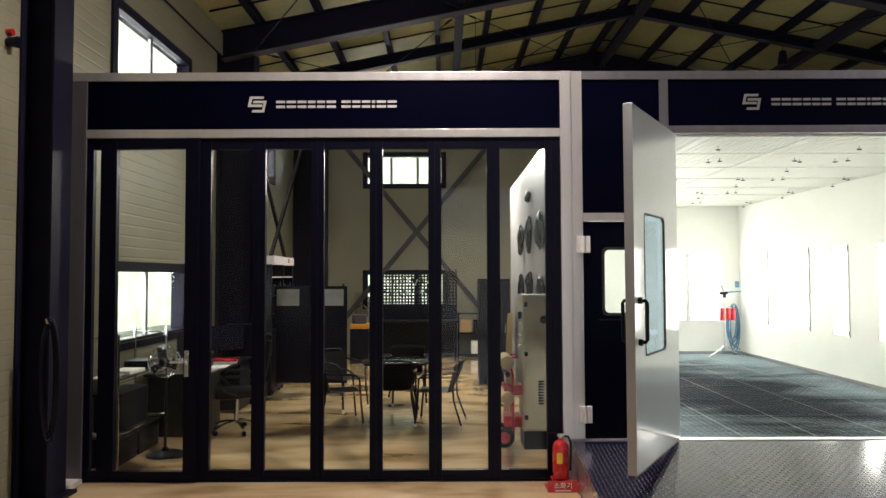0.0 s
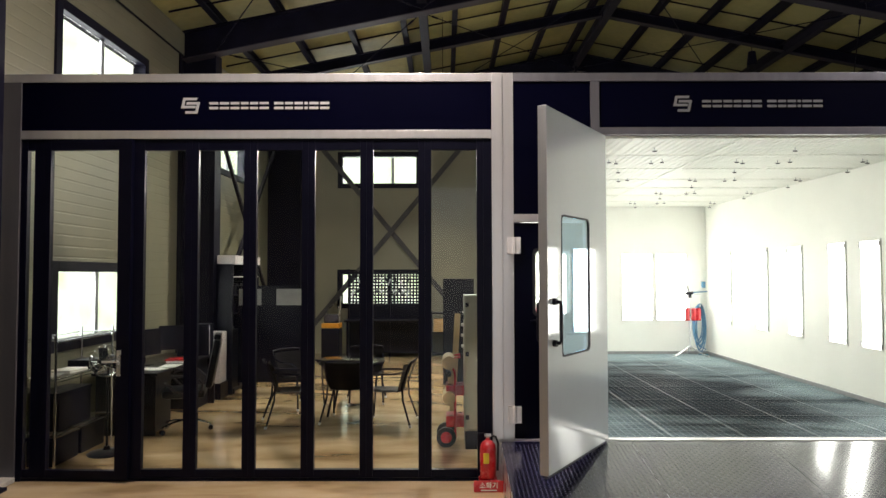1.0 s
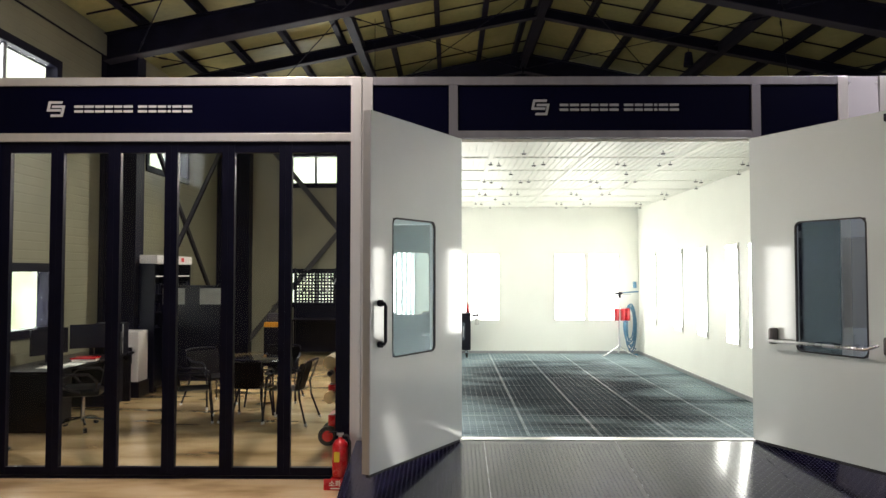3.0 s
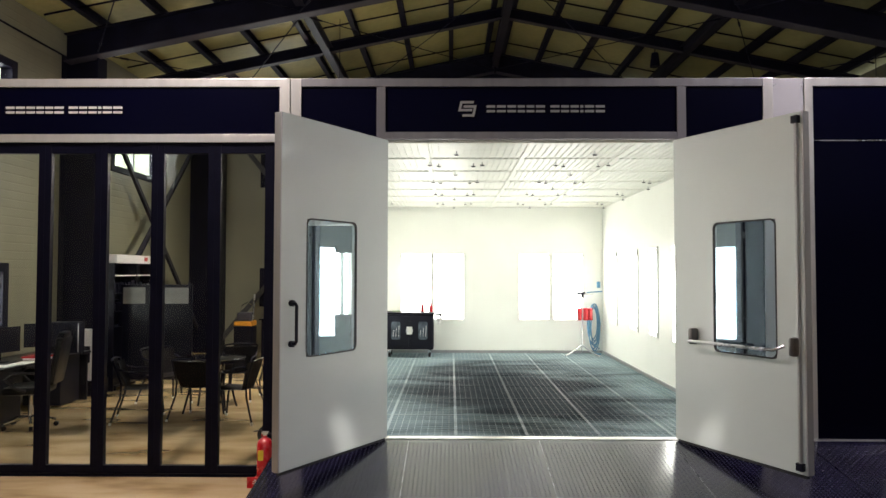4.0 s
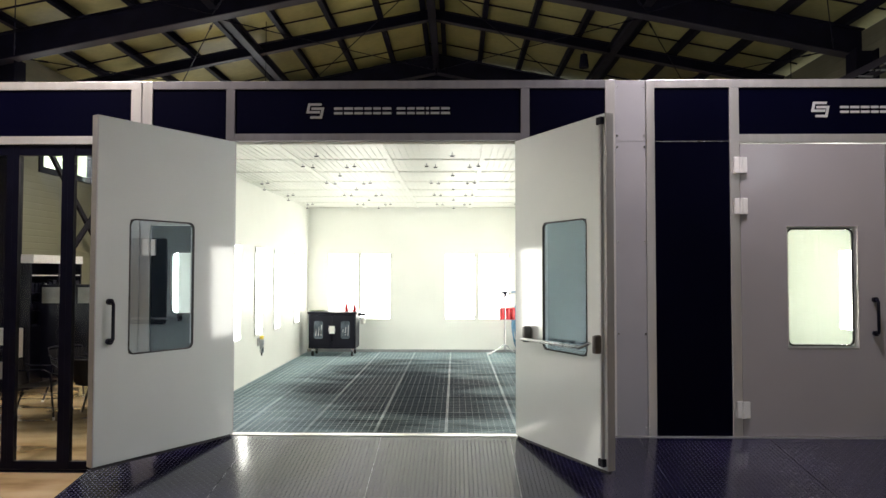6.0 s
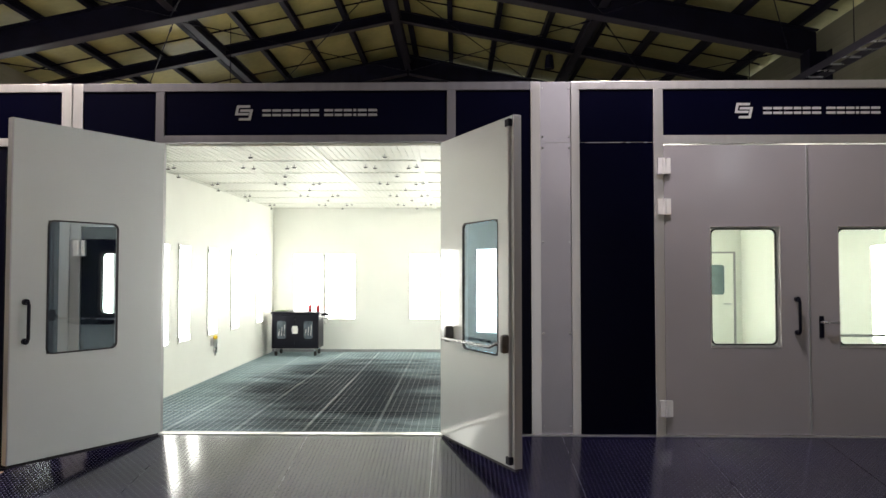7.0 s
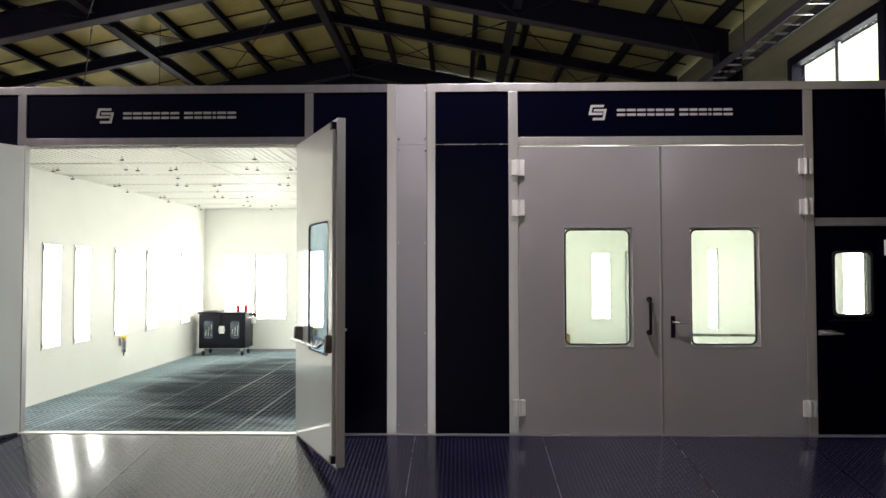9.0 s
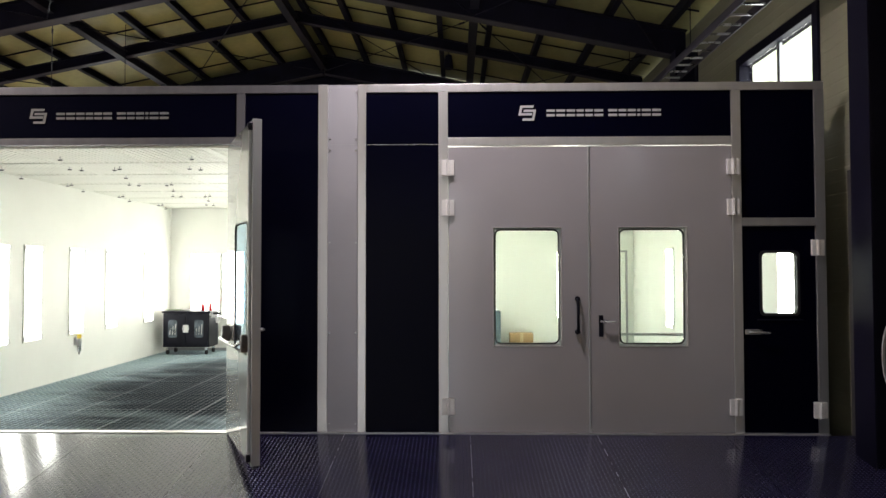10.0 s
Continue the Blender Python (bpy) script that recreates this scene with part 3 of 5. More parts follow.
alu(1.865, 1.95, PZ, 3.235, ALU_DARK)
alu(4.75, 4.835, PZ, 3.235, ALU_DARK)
alu(1.135, 1.865, 2.41, 2.485)
alu(5.57, 5.665, PZ, TOP1)
alu(5.965, 6.045, PZ, TOP1)
alu(6.045, 10.54, TOP0, TOP1)
alu(6.765, 6.858, PZ, TOP0)
alu(6.858, 9.64, 3.207, 3.29)
alu(9.64, 9.73, PZ, TOP0)
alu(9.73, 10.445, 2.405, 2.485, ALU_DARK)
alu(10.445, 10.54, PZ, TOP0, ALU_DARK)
alu(1.135, 10.54, PZ - 0.03, PZ, ALU, 0.03, "threshold")


def panel(x0, x1, z0, z1, label, mat=BLACK):
    return solo("facade_panel", box(B(), x0, x1, F - 0.004, F + 0.05, z0, z1, 0.002), mat, label, "panel", "structure", group="facade panels")


panel(1.135, 1.865, 2.485, TOP0, "glossy black infill panel over the service door")
panel(4.835, 5.57, PZ, TOP0, "tall glossy black infill panel beside the open doors")
panel(6.045, 6.765, 3.228, TOP0, "glossy black upper infill panel")
panel(6.045, 6.765, PZ, 3.22, "tall glossy black infill panel")
panel(9.73, 10.445, 2.485, TOP0, "glossy black infill panel over the service door")
solo("panel_seam", box(B(), 6.05, 6.76, F - 0.006, F + 0.02, 3.221, 3.227), STAINLESS, "thin bright joint between black panels", "trim", "structure")
cover = tagged(panel(5.665, 5.965, PZ, TOP1, "grey coated cover panel with screw rows", COVER_GREY), category="panel")
for xx in (5.685, 5.945):
    for zz in (3.76, 3.28, 3.17, 2.25, 1.36, 0.47):
        part("screw", rod(B(), (xx, F - 0.012, zz), (xx, F, zz), 0.009, 8), STAINLESS, cover)
solo("panel_joint", box(B(), 5.667, 5.963, F - 0.0055, F, 3.224, 3.228), ALU_DARK, "fine joint across the grey cover panel", "trim", "structure")


# ---- signs ----
def sign(x0, x1, z0, z1, ex, tx0, tx1, zc, mat=LETTER):
    s = thing("sign_board", "glossy black fascia sign with silver emblem and bars", "sign", "fascia signs")
    part("board", box(B(), x0, x1, F - 0.004, F + 0.05, z0, z1, 0.002), BLACK, s)
    bm = B()                                # two interlocked slanted brackets

    def quad(pts):
        slab(bm, [(ex + px + (pz + 0.075) * 0.22, zc + pz) for px, pz in pts], F - 0.012, F - 0.003)
    for x0, x1, z0, z1 in ((0.0, 0.13, 0.053, 0.075), (0.0, 0.023, -0.001, 0.053), (0.0, 0.133, -0.023, -0.001),
                           (0.042, 0.165, 0.012, 0.034), (0.142, 0.165, -0.053, 0.012), (0.05, 0.165, -0.075, -0.053)):
        quad([(x0, z0), (x1, z0), (x1, z1), (x0, z1)])
    part("emblem", bm, mat, s, "silver slanted emblem")
    wide = [1.0, 1.05, 1.0, 0.85, 0.9, 1.05, 0.25, 1.05, 0.9, 0.95, 0.35, 1.05, 1.05]
    gap = 0.2
    unit = (tx1 - tx0) / (sum(wide) + gap * (len(wide) - 1))
    x = tx0
    for i, w in enumerate(wide):
        if i != 6:
            for z0 in (-0.034, 0.012):
                part("letter_bar", box(B(), x, x + w * unit, F - 0.011, F - 0.003, zc + z0, zc + z0 + 0.022), mat, s)
        x += (w + gap) * unit
    return s


sign(-3.52, 0.93, 3.285, TOP0, -2.02, -1.74, -0.605, 3.522)
sign(1.95, 4.75, 3.305, TOP0, 2.64, 2.925, 4.06, 3.53, LETTER_SHADED)
sign(6.858, 9.64, 3.29, TOP0, 7.545, 7.835, 8.96, 3.53)


# ---- doors of the booths ----
def leaf_window(parent, s, glass):
    cx, cz, w, h = s * 0.775, 1.42, 0.625, 1.12
    bm = B()
    ring(bm, round_rect(w + 0.014, h + 0.014, 0.055), round_rect(w - 0.012, h - 0.012, 0.05), -0.016, 0.003, cx, cz)
    win = part("window_gasket", bm, RUBBER, parent, "black rubber window gasket")
    p = part("pane", slab(B(), round_rect(w - 0.015, h - 0.015, 0.05), -0.012, -0.006, cx, cz), glass, win, "blue-grey tinted glass pane" if glass is GLASS_TINT else "clear glass pane")
    p.visible_shadow = False


def pull_handle(parent, x, y, s):
    bm = B()
    tube(bm, [(x, y, 0.98), (x, y + s * 0.055, 0.985), (x, y + s * 0.065, 1.0), (x, y + s * 0.065, 1.28), (x, y + s * 0.055, 1.295), (x, y, 1.3)], 0.014, 10)
    for z in (0.98, 1.3):
        rod(bm, (x, y, z), (x, y + s * 0.03, z), 0.026, 14)
    part("pull_handle", bm, PLASTIC, parent, "black pull handle", True)


def booth_leaf(name, label, s, width, m, kind_b, glass):
    """A door leaf from its hinge edge (x = 0) along s; inner face at y = 0, outer at -0.06; z from its foot."""
    H = 2.8
    d = thing(name, label, "door", "booth doors", m)
    cx, cz, w, h = s * 0.775, 1.42, 0.625, 1.12
    bm = B()
    x0, x1 = sorted((0, s * width))
    wo, ho = w + 0.05, h + 0.05              # the outer opening is wider: the pane lies in a reveal
    for a, b, c, e in ((x0, x1, 0, cz - ho / 2), (x0, x1, cz + ho / 2, H), (x0, cx - wo / 2, cz - ho / 2, cz + ho / 2), (cx + wo / 2, x1, cz - ho / 2, cz + ho / 2)):
        box(bm, a, b, -0.058, -0.002, c, e)
    part("core", bm, ALU_DARK, d)
    for nm, y0, y1, mat, u, v in (("inner_skin", -0.002, 0.0, LEAF_IN, w, h), ("outer_skin", -0.06, -0.058, LEAF_OUT, wo, ho)):
        bm = B()
        ring(bm, [(x0, 0), (x1, 0), (x1, H), (x0, H)], [(cx - u / 2, cz - v / 2), (cx + u / 2, cz - v / 2), (cx + u / 2, cz + v / 2), (cx - u / 2, cz + v / 2)], y0, y1)
        part(nm, bm, mat, d)
    part("window_reveal", ring(B(), [(cx - wo / 2, cz - ho / 2), (cx + wo / 2, cz - ho / 2), (cx + wo / 2, cz + ho / 2), (cx - wo / 2, cz + ho / 2)],
                               [(cx - wo / 2 + 0.006, cz - ho / 2 + 0.006), (cx + wo / 2 - 0.006, cz - ho / 2 + 0.006), (cx + wo / 2 - 0.006, cz + ho / 2 - 0.006), (cx - wo / 2 + 0.006, cz + ho / 2 - 0.006)], -0.064, -0.004), ALU, d, "aluminium window reveal")
    leaf_window(d, s, glass)
    part("edge_strip", box(B(), *sorted((s * width, s * (width + 0.014))), -0.066, 0.006, 0, H, 0.004), ALU_DARK, d, "grey aluminium edge profile")
    part("foot_seal", box(B(), x0 + 0.01, x1 - 0.01, -0.045, -0.015, -0.03, 0), RUBBER, d)
    if not kind_b:
        pull_handle(d, s * (width - 0.11), -0.06, -1)
        pull_handle(d, s * (width - 0.11), 0.0, 1)
    else:
        bm = B()                             # lever and plate outside
        box(bm, s * (width - 0.1) - 0.022, s * (width - 0.1) + 0.022, -0.07, -0.06, 0.93, 1.14, 0.004)
        part("lever_plate", bm, PLASTIC, d)
        px = s * (width - 0.1)
        part("lever", tube(B(), [(px, -0.06, 1.08), (px, -0.1, 1.08), (px - s * 0.02, -0.115, 1.08), (px - s * 0.15, -0.115, 1.075)], 0.011, 10), STAINLESS, d, "steel lever handle", True)
        ba, bb = s * 0.26, s * (width - 0.06)  # push bar inside
        part("push_bar", tube(B(), [(ba, 0.1, 0.93), (ba + s * 0.02, 0.105, 0.935), (bb - s * 0.14, 0.105, 0.94), (bb - s * 0.06, 0.07, 0.98)], 0.014, 10), STAINLESS, d, "steel panic push bar", True)
        for xx in (ba, bb):
            part("bar_mount", box(B(), xx - 0.028, xx + 0.028, 0, 0.085, 0.9, 1.05, 0.026), DARK_METAL, d, "dark bronze push bar mount", True)
        part("bolt_rod", box(B(), bb + s * 0.02 - 0.012, bb + s * 0.02 + 0.012, 0.001, 0.03, 0.02, H - 0.02, 0.009), ALU_DARK, d, "vertical steel bolt rod")
        for zz in (0.03, H - 0.09):
            part("rod_guide", box(B(), bb + s * 0.02 - 0.03, bb + s * 0.02 + 0.03, 0, 0.04, zz, zz + 0.06, 0.006), PLASTIC, d)
    return d


def hinge(x, z, y=F - 0.02):
    h = thing("hinge", "white cast door hinge on the aluminium frame", "hinge", "door hinges", pose(x, y, z))
    for k in (-1, 0, 1):
        part("knuckle", rod(B(), (0, -0.022, k * 0.052 - 0.025), (0, -0.022, k * 0.052 + 0.025), 0.02, 14), WHITE_CAST, h, "", True)
    part("wing", box(B(), -0.062, -0.012, -0.028, 0.0, -0.078, 0.078, 0.006), WHITE_CAST, h)
    part("wing", box(B(), 0.012, 0.062, -0.028, 0.0, -0.078, 0.078, 0.006), WHITE_CAST, h)
    return h


AL, AR = -121.7, 117.0
booth_leaf("booth_door", "white booth door leaf standing open with a window", 1, 1.375, pose(1.985, 6.66, PZ + 0.02, 0, 0, AL), False, GLASS_TINT)
booth_leaf("booth_door", "white booth door leaf standing open with a panic bar", -1, 1.335, pose(4.69, 6.67, PZ + 0.02, 0, 0, AR), True, GLASS_TINT)
booth_leaf("booth_door", "closed grey metallic booth door leaf with pull handle", 1, 1.37, pose(6.861, F + 0.045, PZ + 0.004), False, GLASS_PLAIN)
booth_leaf("booth_door", "closed grey metallic booth door leaf with steel lever", -1, 1.385, pose(9.637, F + 0.045, PZ + 0.004), True, GLASS_PLAIN)
for zz in (2.985, 2.59, 0.645):
    hinge(6.858, zz)
    hinge(9.645, zz)


def service_door(x0, x1, hx, lever_x, lever_s):
    """A narrow black door with a rounded window."""
    d = thing("service_door", "narrow black booth service door with rounded window", "door", "service doors")
    z0, z1 = PZ + 0.004, 2.403
    cx, cz, w, h = (x0 + x1) / 2 + 0.005, 1.845, 0.36, 0.61
    bm = B()
    ring(bm, [(x0, z0), (x1, z0), (x1, z1), (x0, z1)], [(cx - w / 2, cz - h / 2), (cx + w / 2, cz - h / 2), (cx + w / 2, cz + h / 2), (cx - w / 2, cz + h / 2)], F - 0.002, F + 0.045)
    part("leaf", bm, BLACK, d)
    bm = B()
    ring(bm, round_rect(w + 0.03, h + 0.03, 0.05), round_rect(w - 0.02, h - 0.02, 0.045), F - 0.01, F + 0.05, cx, cz)
    g = part("window_gasket", bm, RUBBER, d)
    p = part("pane", slab(B(), round_rect(w - 0.015, h - 0.015, 0.045), F + 0.018, F + 0.024, cx, cz), GLASS_CLEAR, g)
    p.visible_shadow = False
    part("drip_rail", box(B(), cx - 0.22, cx + 0.22, F - 0.012, F - 0.002, cz - h / 2 - 0.06, cz - h / 2 - 0.045), PLASTIC, d)
    part("lever", tube(B(), [(lever_x, F - 0.002, 1.37), (lever_x, F - 0.05, 1.37), (lever_x + lever_s * 0.03, F - 0.06, 1.37), (lever_x + lever_s * 0.17, F - 0.06, 1.365)], 0.012, 10), STAINLESS, d, "steel lever handle", True)
    part("lever_plate", box(B(), lever_x - 0.05, lever_x + 0.12, F - 0.014, F - 0.002, 1.345, 1.395, 0.004), STAINLESS, d)
    for zz in (2.19, 0.62):
        hinge(hx, zz)
    return d


service_door(1.138, 1.862, 1.135, 1.79, -1)
service_door(9.733, 10.442, 10.45, 9.80, 1)


# ---- lamps in the booths ----
def wall_light(x, y, turn, w, mat):
    """A tall recessed lamp: white rim, frosted diffuser."""
    h = thing("booth_light", "tall lit fluorescent panel on the white booth wall", "wall light", "booth lights", pose(x, y, 1.675, 0, 0, turn))
    bm = B()
    ring(bm, [(-w / 2 - 0.025, -0.66), (w / 2 + 0.025, -0.66), (w / 2 + 0.025, 0.66), (-w / 2 - 0.025, 0.66)], [(-w / 2, -0.635), (w / 2, -0.635), (w / 2, 0.635), (-w / 2, 0.635)], -0.014, 0.0)
    part("rim", bm, BOOTH, h)
    part("diffuser", box(B(), -w / 2, w / 2, -0.006, -0.001, -0.635, 0.635), mat, h, "glowing frosted diffuser")
    for sx in (-1, 1):
        for sz in (-0.6, 0.6):
            part("clip", box(B(), sx * (w / 2 + 0.012) - 0.008, sx * (w / 2 + 0.012) + 0.008, -0.026, -0.014, sz - 0.03, sz + 0.03), ALU_DARK, h)
    return h


for cx in (1.905, 2.545, 4.205, 4.865):
    wall_light(cx, BY1, 0, 0.57, TUBE)
for y0 in (6.88, 8.28, 8.98, 10.05, 11.1, 12.48):
    wall_light(BX0, y0 + 0.185, 90, 0.36, TUBE)
    wall_light(BX1, y0 + 0.185, -90, 0.36, TUBE)
for cx in (7.0, 9.08):
    wall_light(cx, BY1, 0, 0.33, TUBE_B)
for yl, yr in ((8.48, 7.3), (10.28, 9.2), (12.18, 11.3)):
    wall_light(CX0, yl, 90, 0.36, TUBE_B)
    wall_light(CX1, yr, -90, 0.36, TUBE_B)


# ---- folding glass wall of the office ----
def glass_leaf(x0, x1, m, left=0.055, right=0.055, handle=False, label="black framed folding glass panel, closed"):
    """One glazed leaf: two stiles, two rails, a pane with beads."""
    g = thing("glass_door", label, "door", "folding glass panels", m)
    z0, z1 = 0.035, 3.2
    for a, b, nm in ((x0, x0 + left, "stile"), (x1 - right, x1, "stile")):
        part(nm, box(B(), a, b, 0.0, 0.06, z0, z1, 0.003), BLACK_ALU, g)
    part("bottom_rail", box(B(), x0 + left, x1 - right, 0.002, 0.058, z0, 0.108, 0.003), BLACK_ALU, g)
    part("top_rail", box(B(), x0 + left, x1 - right, 0.002, 0.058, 3.1, z1, 0.003), BLACK_ALU, g)
    p = part("pane", box(B(), x0 + left, x1 - right, 0.027, 0.033, 0.108, 3.1), GLASS, g, "clear glass pane")
    p.visible_shadow = False
    if handle:
        hx = x1 - right + 0.03
        part("lever_plate", box(B(), hx - 0.02, hx + 0.02, -0.008, 0.0, 0.98, 1.22, 0.003), STAINLESS, g)
        part("lever", tube(B(), [(hx, 0, 1.12), (hx, -0.045, 1.12), (hx - 0.02, -0.055, 1.12), (hx - 0.13, -0.055, 1.118)], 0.011, 10), STAINLESS, g, "steel lever handle", True)
    return g


solo("partition_frame", box(box(box(B(), -3.52, -3.47, F, F + 0.07, 0, 3.205), 0.85, 0.93, F, F + 0.07, 0, 3.205), -3.47, 0.85, F, F + 0.07, 3.2, 3.206), BLACK_ALU, "black outer frame of the folding glass wall", "frame", "structure")
solo("partition_track", box(B(), -3.47, 0.85, F + 0.005, F + 0.065, 0, 0.03, 0.003), BLACK_ALU, "black floor track of the folding glass wall", "track", "structure")
glass_leaf(0, 0.17, pose(-3.47, F, 0), 0.012, 0.09, label="narrow fixed black framed glass panel")
glass_leaf(0, 0.85, pose(-3.3, F - 0.004, 0, 0, 0, -3.0), 0.065, 0.125, True, "black framed glass door standing slightly ajar")
for k in range(6):
    glass_leaf(0, 0.55, pose(-2.45 + 0.55 * k, F, 0), 0.1 if k == 0 else 0.061, 0.061)


# ---- before the booths ----
def extinguisher(x, y):
    e = thing("fire_extinguisher", "red fire extinguisher in a red floor stand", "fire extinguisher", m=pose(x, y, 0))
    part("body", lathe(B(), [(0.05, 0.09), (0.068, 0.1), (0.072, 0.12), (0.072, 0.36), (0.066, 0.395), (0.045, 0.42), (0.022, 0.432), (0.018, 0.45)], 24), RED, e, "", True)
    part("label", slab(B(), round_rect(0.05, 0.09, 0.006), -0.0755, -0.069, -0.02, 0.285), YELLOW, e, "yellow paper label")
    part("valve", box(rod(B(), (0, 0, 0.445), (0, 0, 0.475), 0.017, 12), -0.03, 0.03, -0.014, 0.014, 0.465, 0.487, 0.003), STAINLESS, e)
    part("squeeze_lever", box(B(), -0.055, 0.02, -0.009, 0.009, 0.492, 0.5, 0.002, Matrix.Rotation(radians(-6), 4, "Y")), PLASTIC, e)
    part("hose", tube(B(), [(0.02, 0, 0.47), (0.07, 0, 0.46), (0.092, 0, 0.4), (0.088, 0, 0.25), (0.085, 0, 0.16)], 0.011, 8), RUBBER, e, "", True)
    st = part("stand", box(box(box(B(), -0.13, 0.13, -0.11, 0.11, 0, 0.016, 0.004), -0.13, 0.13, -0.115, -0.1, 0, 0.1, 0.004), -0.085, 0.085, -0.085, 0.085, 0.016, 0.09, 0.01), RED, e, "red floor stand with pale lettering")
    c = bpy.data.curves.new("lettering", "FONT")
    c.body, c.size, c.extrude, c.align_x, c.align_y = "소화기", 0.06, 0.0015, "CENTER", "CENTER"
    c.materials.append(PAPER)
    t = new("lettering", c)
    t.parent = st
    t.matrix_local = pose(0, -0.1165, 0.058, 90, 0, 0)
    part("lettering_bar", box(B(), -0.07, 0.07, -0.117, -0.115, 0.014, 0.022), PAPER, st)
    return e


extinguisher(0.872, 6.54)
solo("post_footing", box(B(), -3.78, -3.5, 6.5, 6.73, 0, 0.05, 0.012), material("pale_concrete", (0.5, 0.48, 0.43), 0.8, 0, 9, 0.2, 0.3), "pale concrete footing under the facade post", "footing", "structure")

# darker sheet over the east wall up to 2.95 m
solo("lower_wall_sheet", box(B(), EX - 0.025, EX, 4.0, F + 0.02, 0, 2.95, 0.004), material("dark_grey_sheet", (0.05, 0.047, 0.045), 0.6, 0, 3, 0.2, 0.05), "dark grey sheet over the lower wall beside the booth", "cladding", "structure")
c = thing("cable_coil", "grey cable coil hanging on the steel column", "cable")
bm = B()
for k in range(4):
    r, h = 0.07 + 0.012 * k, 0.24 + 0.02 * k
    tube(bm, [(10.47 + r * math.cos(a) * 0.9, 5.63 - 0.01 * k, 1.28 + h * math.sin(a)) for a in np.linspace(0, 2 * math.pi, 25)], 0.009, 6)
part("loops", bm, material("grey_cable", (0.3, 0.29, 0.3), 0.5), c, "", True)
part("hook", tube(B(), [(10.47, 5.69, 1.6), (10.47, 5.6, 1.6), (10.47, 5.58, 1.57)], 0.008, 6), STAINLESS, c)

h = thing("hanging_hose", "dark rubber hose hanging on the steel column", "hose")
bm = B()
for k in range(3):
    tube(bm, [(-3.46 + 0.012 * k + (0.05 + 0.015 * k) * math.cos(a), 6.08 - 0.015 * k, 1.05 + (0.45 + 0.03 * k) * math.sin(a)) for a in np.linspace(0, 2 * math.pi, 25)], 0.011, 6)
part("loops", bm, PLASTIC, h, "", True)
part("hook", tube(B(), [(-3.46, 6.15, 1.52), (-3.46, 6.04, 1.52), (-3.46, 6.03, 1.56)], 0.008, 6), STAINLESS, h)
w = thing("wall_siren", "small round dark siren with a red cap", "siren", m=pose(WX, 5.98, 3.86))
part("horn", rod(B(), (0, 0, 0), (0.09, 0, 0), 0.035, 16, 0.05), PLASTIC, w, "", True)
part("cap", rod(B(), (0.0, 0, 0.085), (0.05, 0, 0.085), 0.03, 14), RED, w, "red cap", True)
tray = thing("cable_tray", "galvanised cable ladder under the eaves", "cable tray", kind="structure")
for xx in (10.02, 10.3):
    part("rail", box(B(), xx - 0.008, xx + 0.008, 4.0, NY, 4.84, 4.94), IRON_LIGHT, tray)
for k in range(40):
    part("rung", box(B(), 10.028, 10.292, 4.2 + 0.32 * k, 4.23 + 0.32 * k, 4.85, 4.87), STAINLESS, tray)
for yy in (6.0, 9.0, 12.2, 15.0):
    part("hanger", rod(B(), (10.02, yy, 4.94), (10.02, yy, roof_z(10.02) - 0.1), 0.006, 6), IRON, tray)

for xx in (-0.1, 6.7):
    l = thing("pendant_lamp", "round hall lamp hanging before the booths", "lamp", "hall lamps", pose(xx, 5.3, 5.75))
    part("shade", lathe(B(), [(0.03, 0.36), (0.06, 0.34), (0.08, 0.24), (0.23, 0.16), (0.25, -0.08), (0.245, -0.08), (0.222, 0.155), (0.07, 0.225), (0.045, 0.32)], 24), IRON_LIGHT, l, "", True)
    part("cord", rod(B(), (0, 0, 0.36), (0, 0, roof_z(xx) - 5.75 - 0.02), 0.006, 6), IRON, l)
l = thing("pendant_lamp", "small dark lamp hanging from the roof", "lamp", "hall lamps", pose(6.77, 14.24, 6.18))
part("shade", lathe(B(), [(0.03, 0.3), (0.07, 0.28), (0.1, 0.05), (0.1, 0.0), (0.09, 0.0)], 16), IRON, l, "", True)
part("cord", rod(B(), (0, 0, 0.3), (0, 0, roof_z(6.77) - 6.2), 0.008, 6), IRON, l)


# ---- inside the open booth ----
def caster(parent, x, y, z, r=0.045, name="caster"):
    w = part(name, rod(B(), (x - 0.018, y, z + r), (x + 0.018, y, z + r), r, 16), RUBBER, parent, "", True)
    part("fork", box(B(), x - 0.026, x + 0.026, y - 0.02, y + 0.02, z + 2 * r - 0.01, z + 2 * r + 0.035, 0.004), CHROME, w, "bright metal fork")


t = thing("tool_cart", "black two-door tool cart on casters in the booth", "tool cart", m=pose(1.82, 13.15, PZ))
part("body", box(B(), -0.44, 0.44, -0.25, 0.25, 0.14, 0.78, 0.012), DARK_CABINET, t)
part("top", box(B(), -0.46, 0.46, -0.27, 0.27, 0.785, 0.82, 0.01), PLASTIC, t)
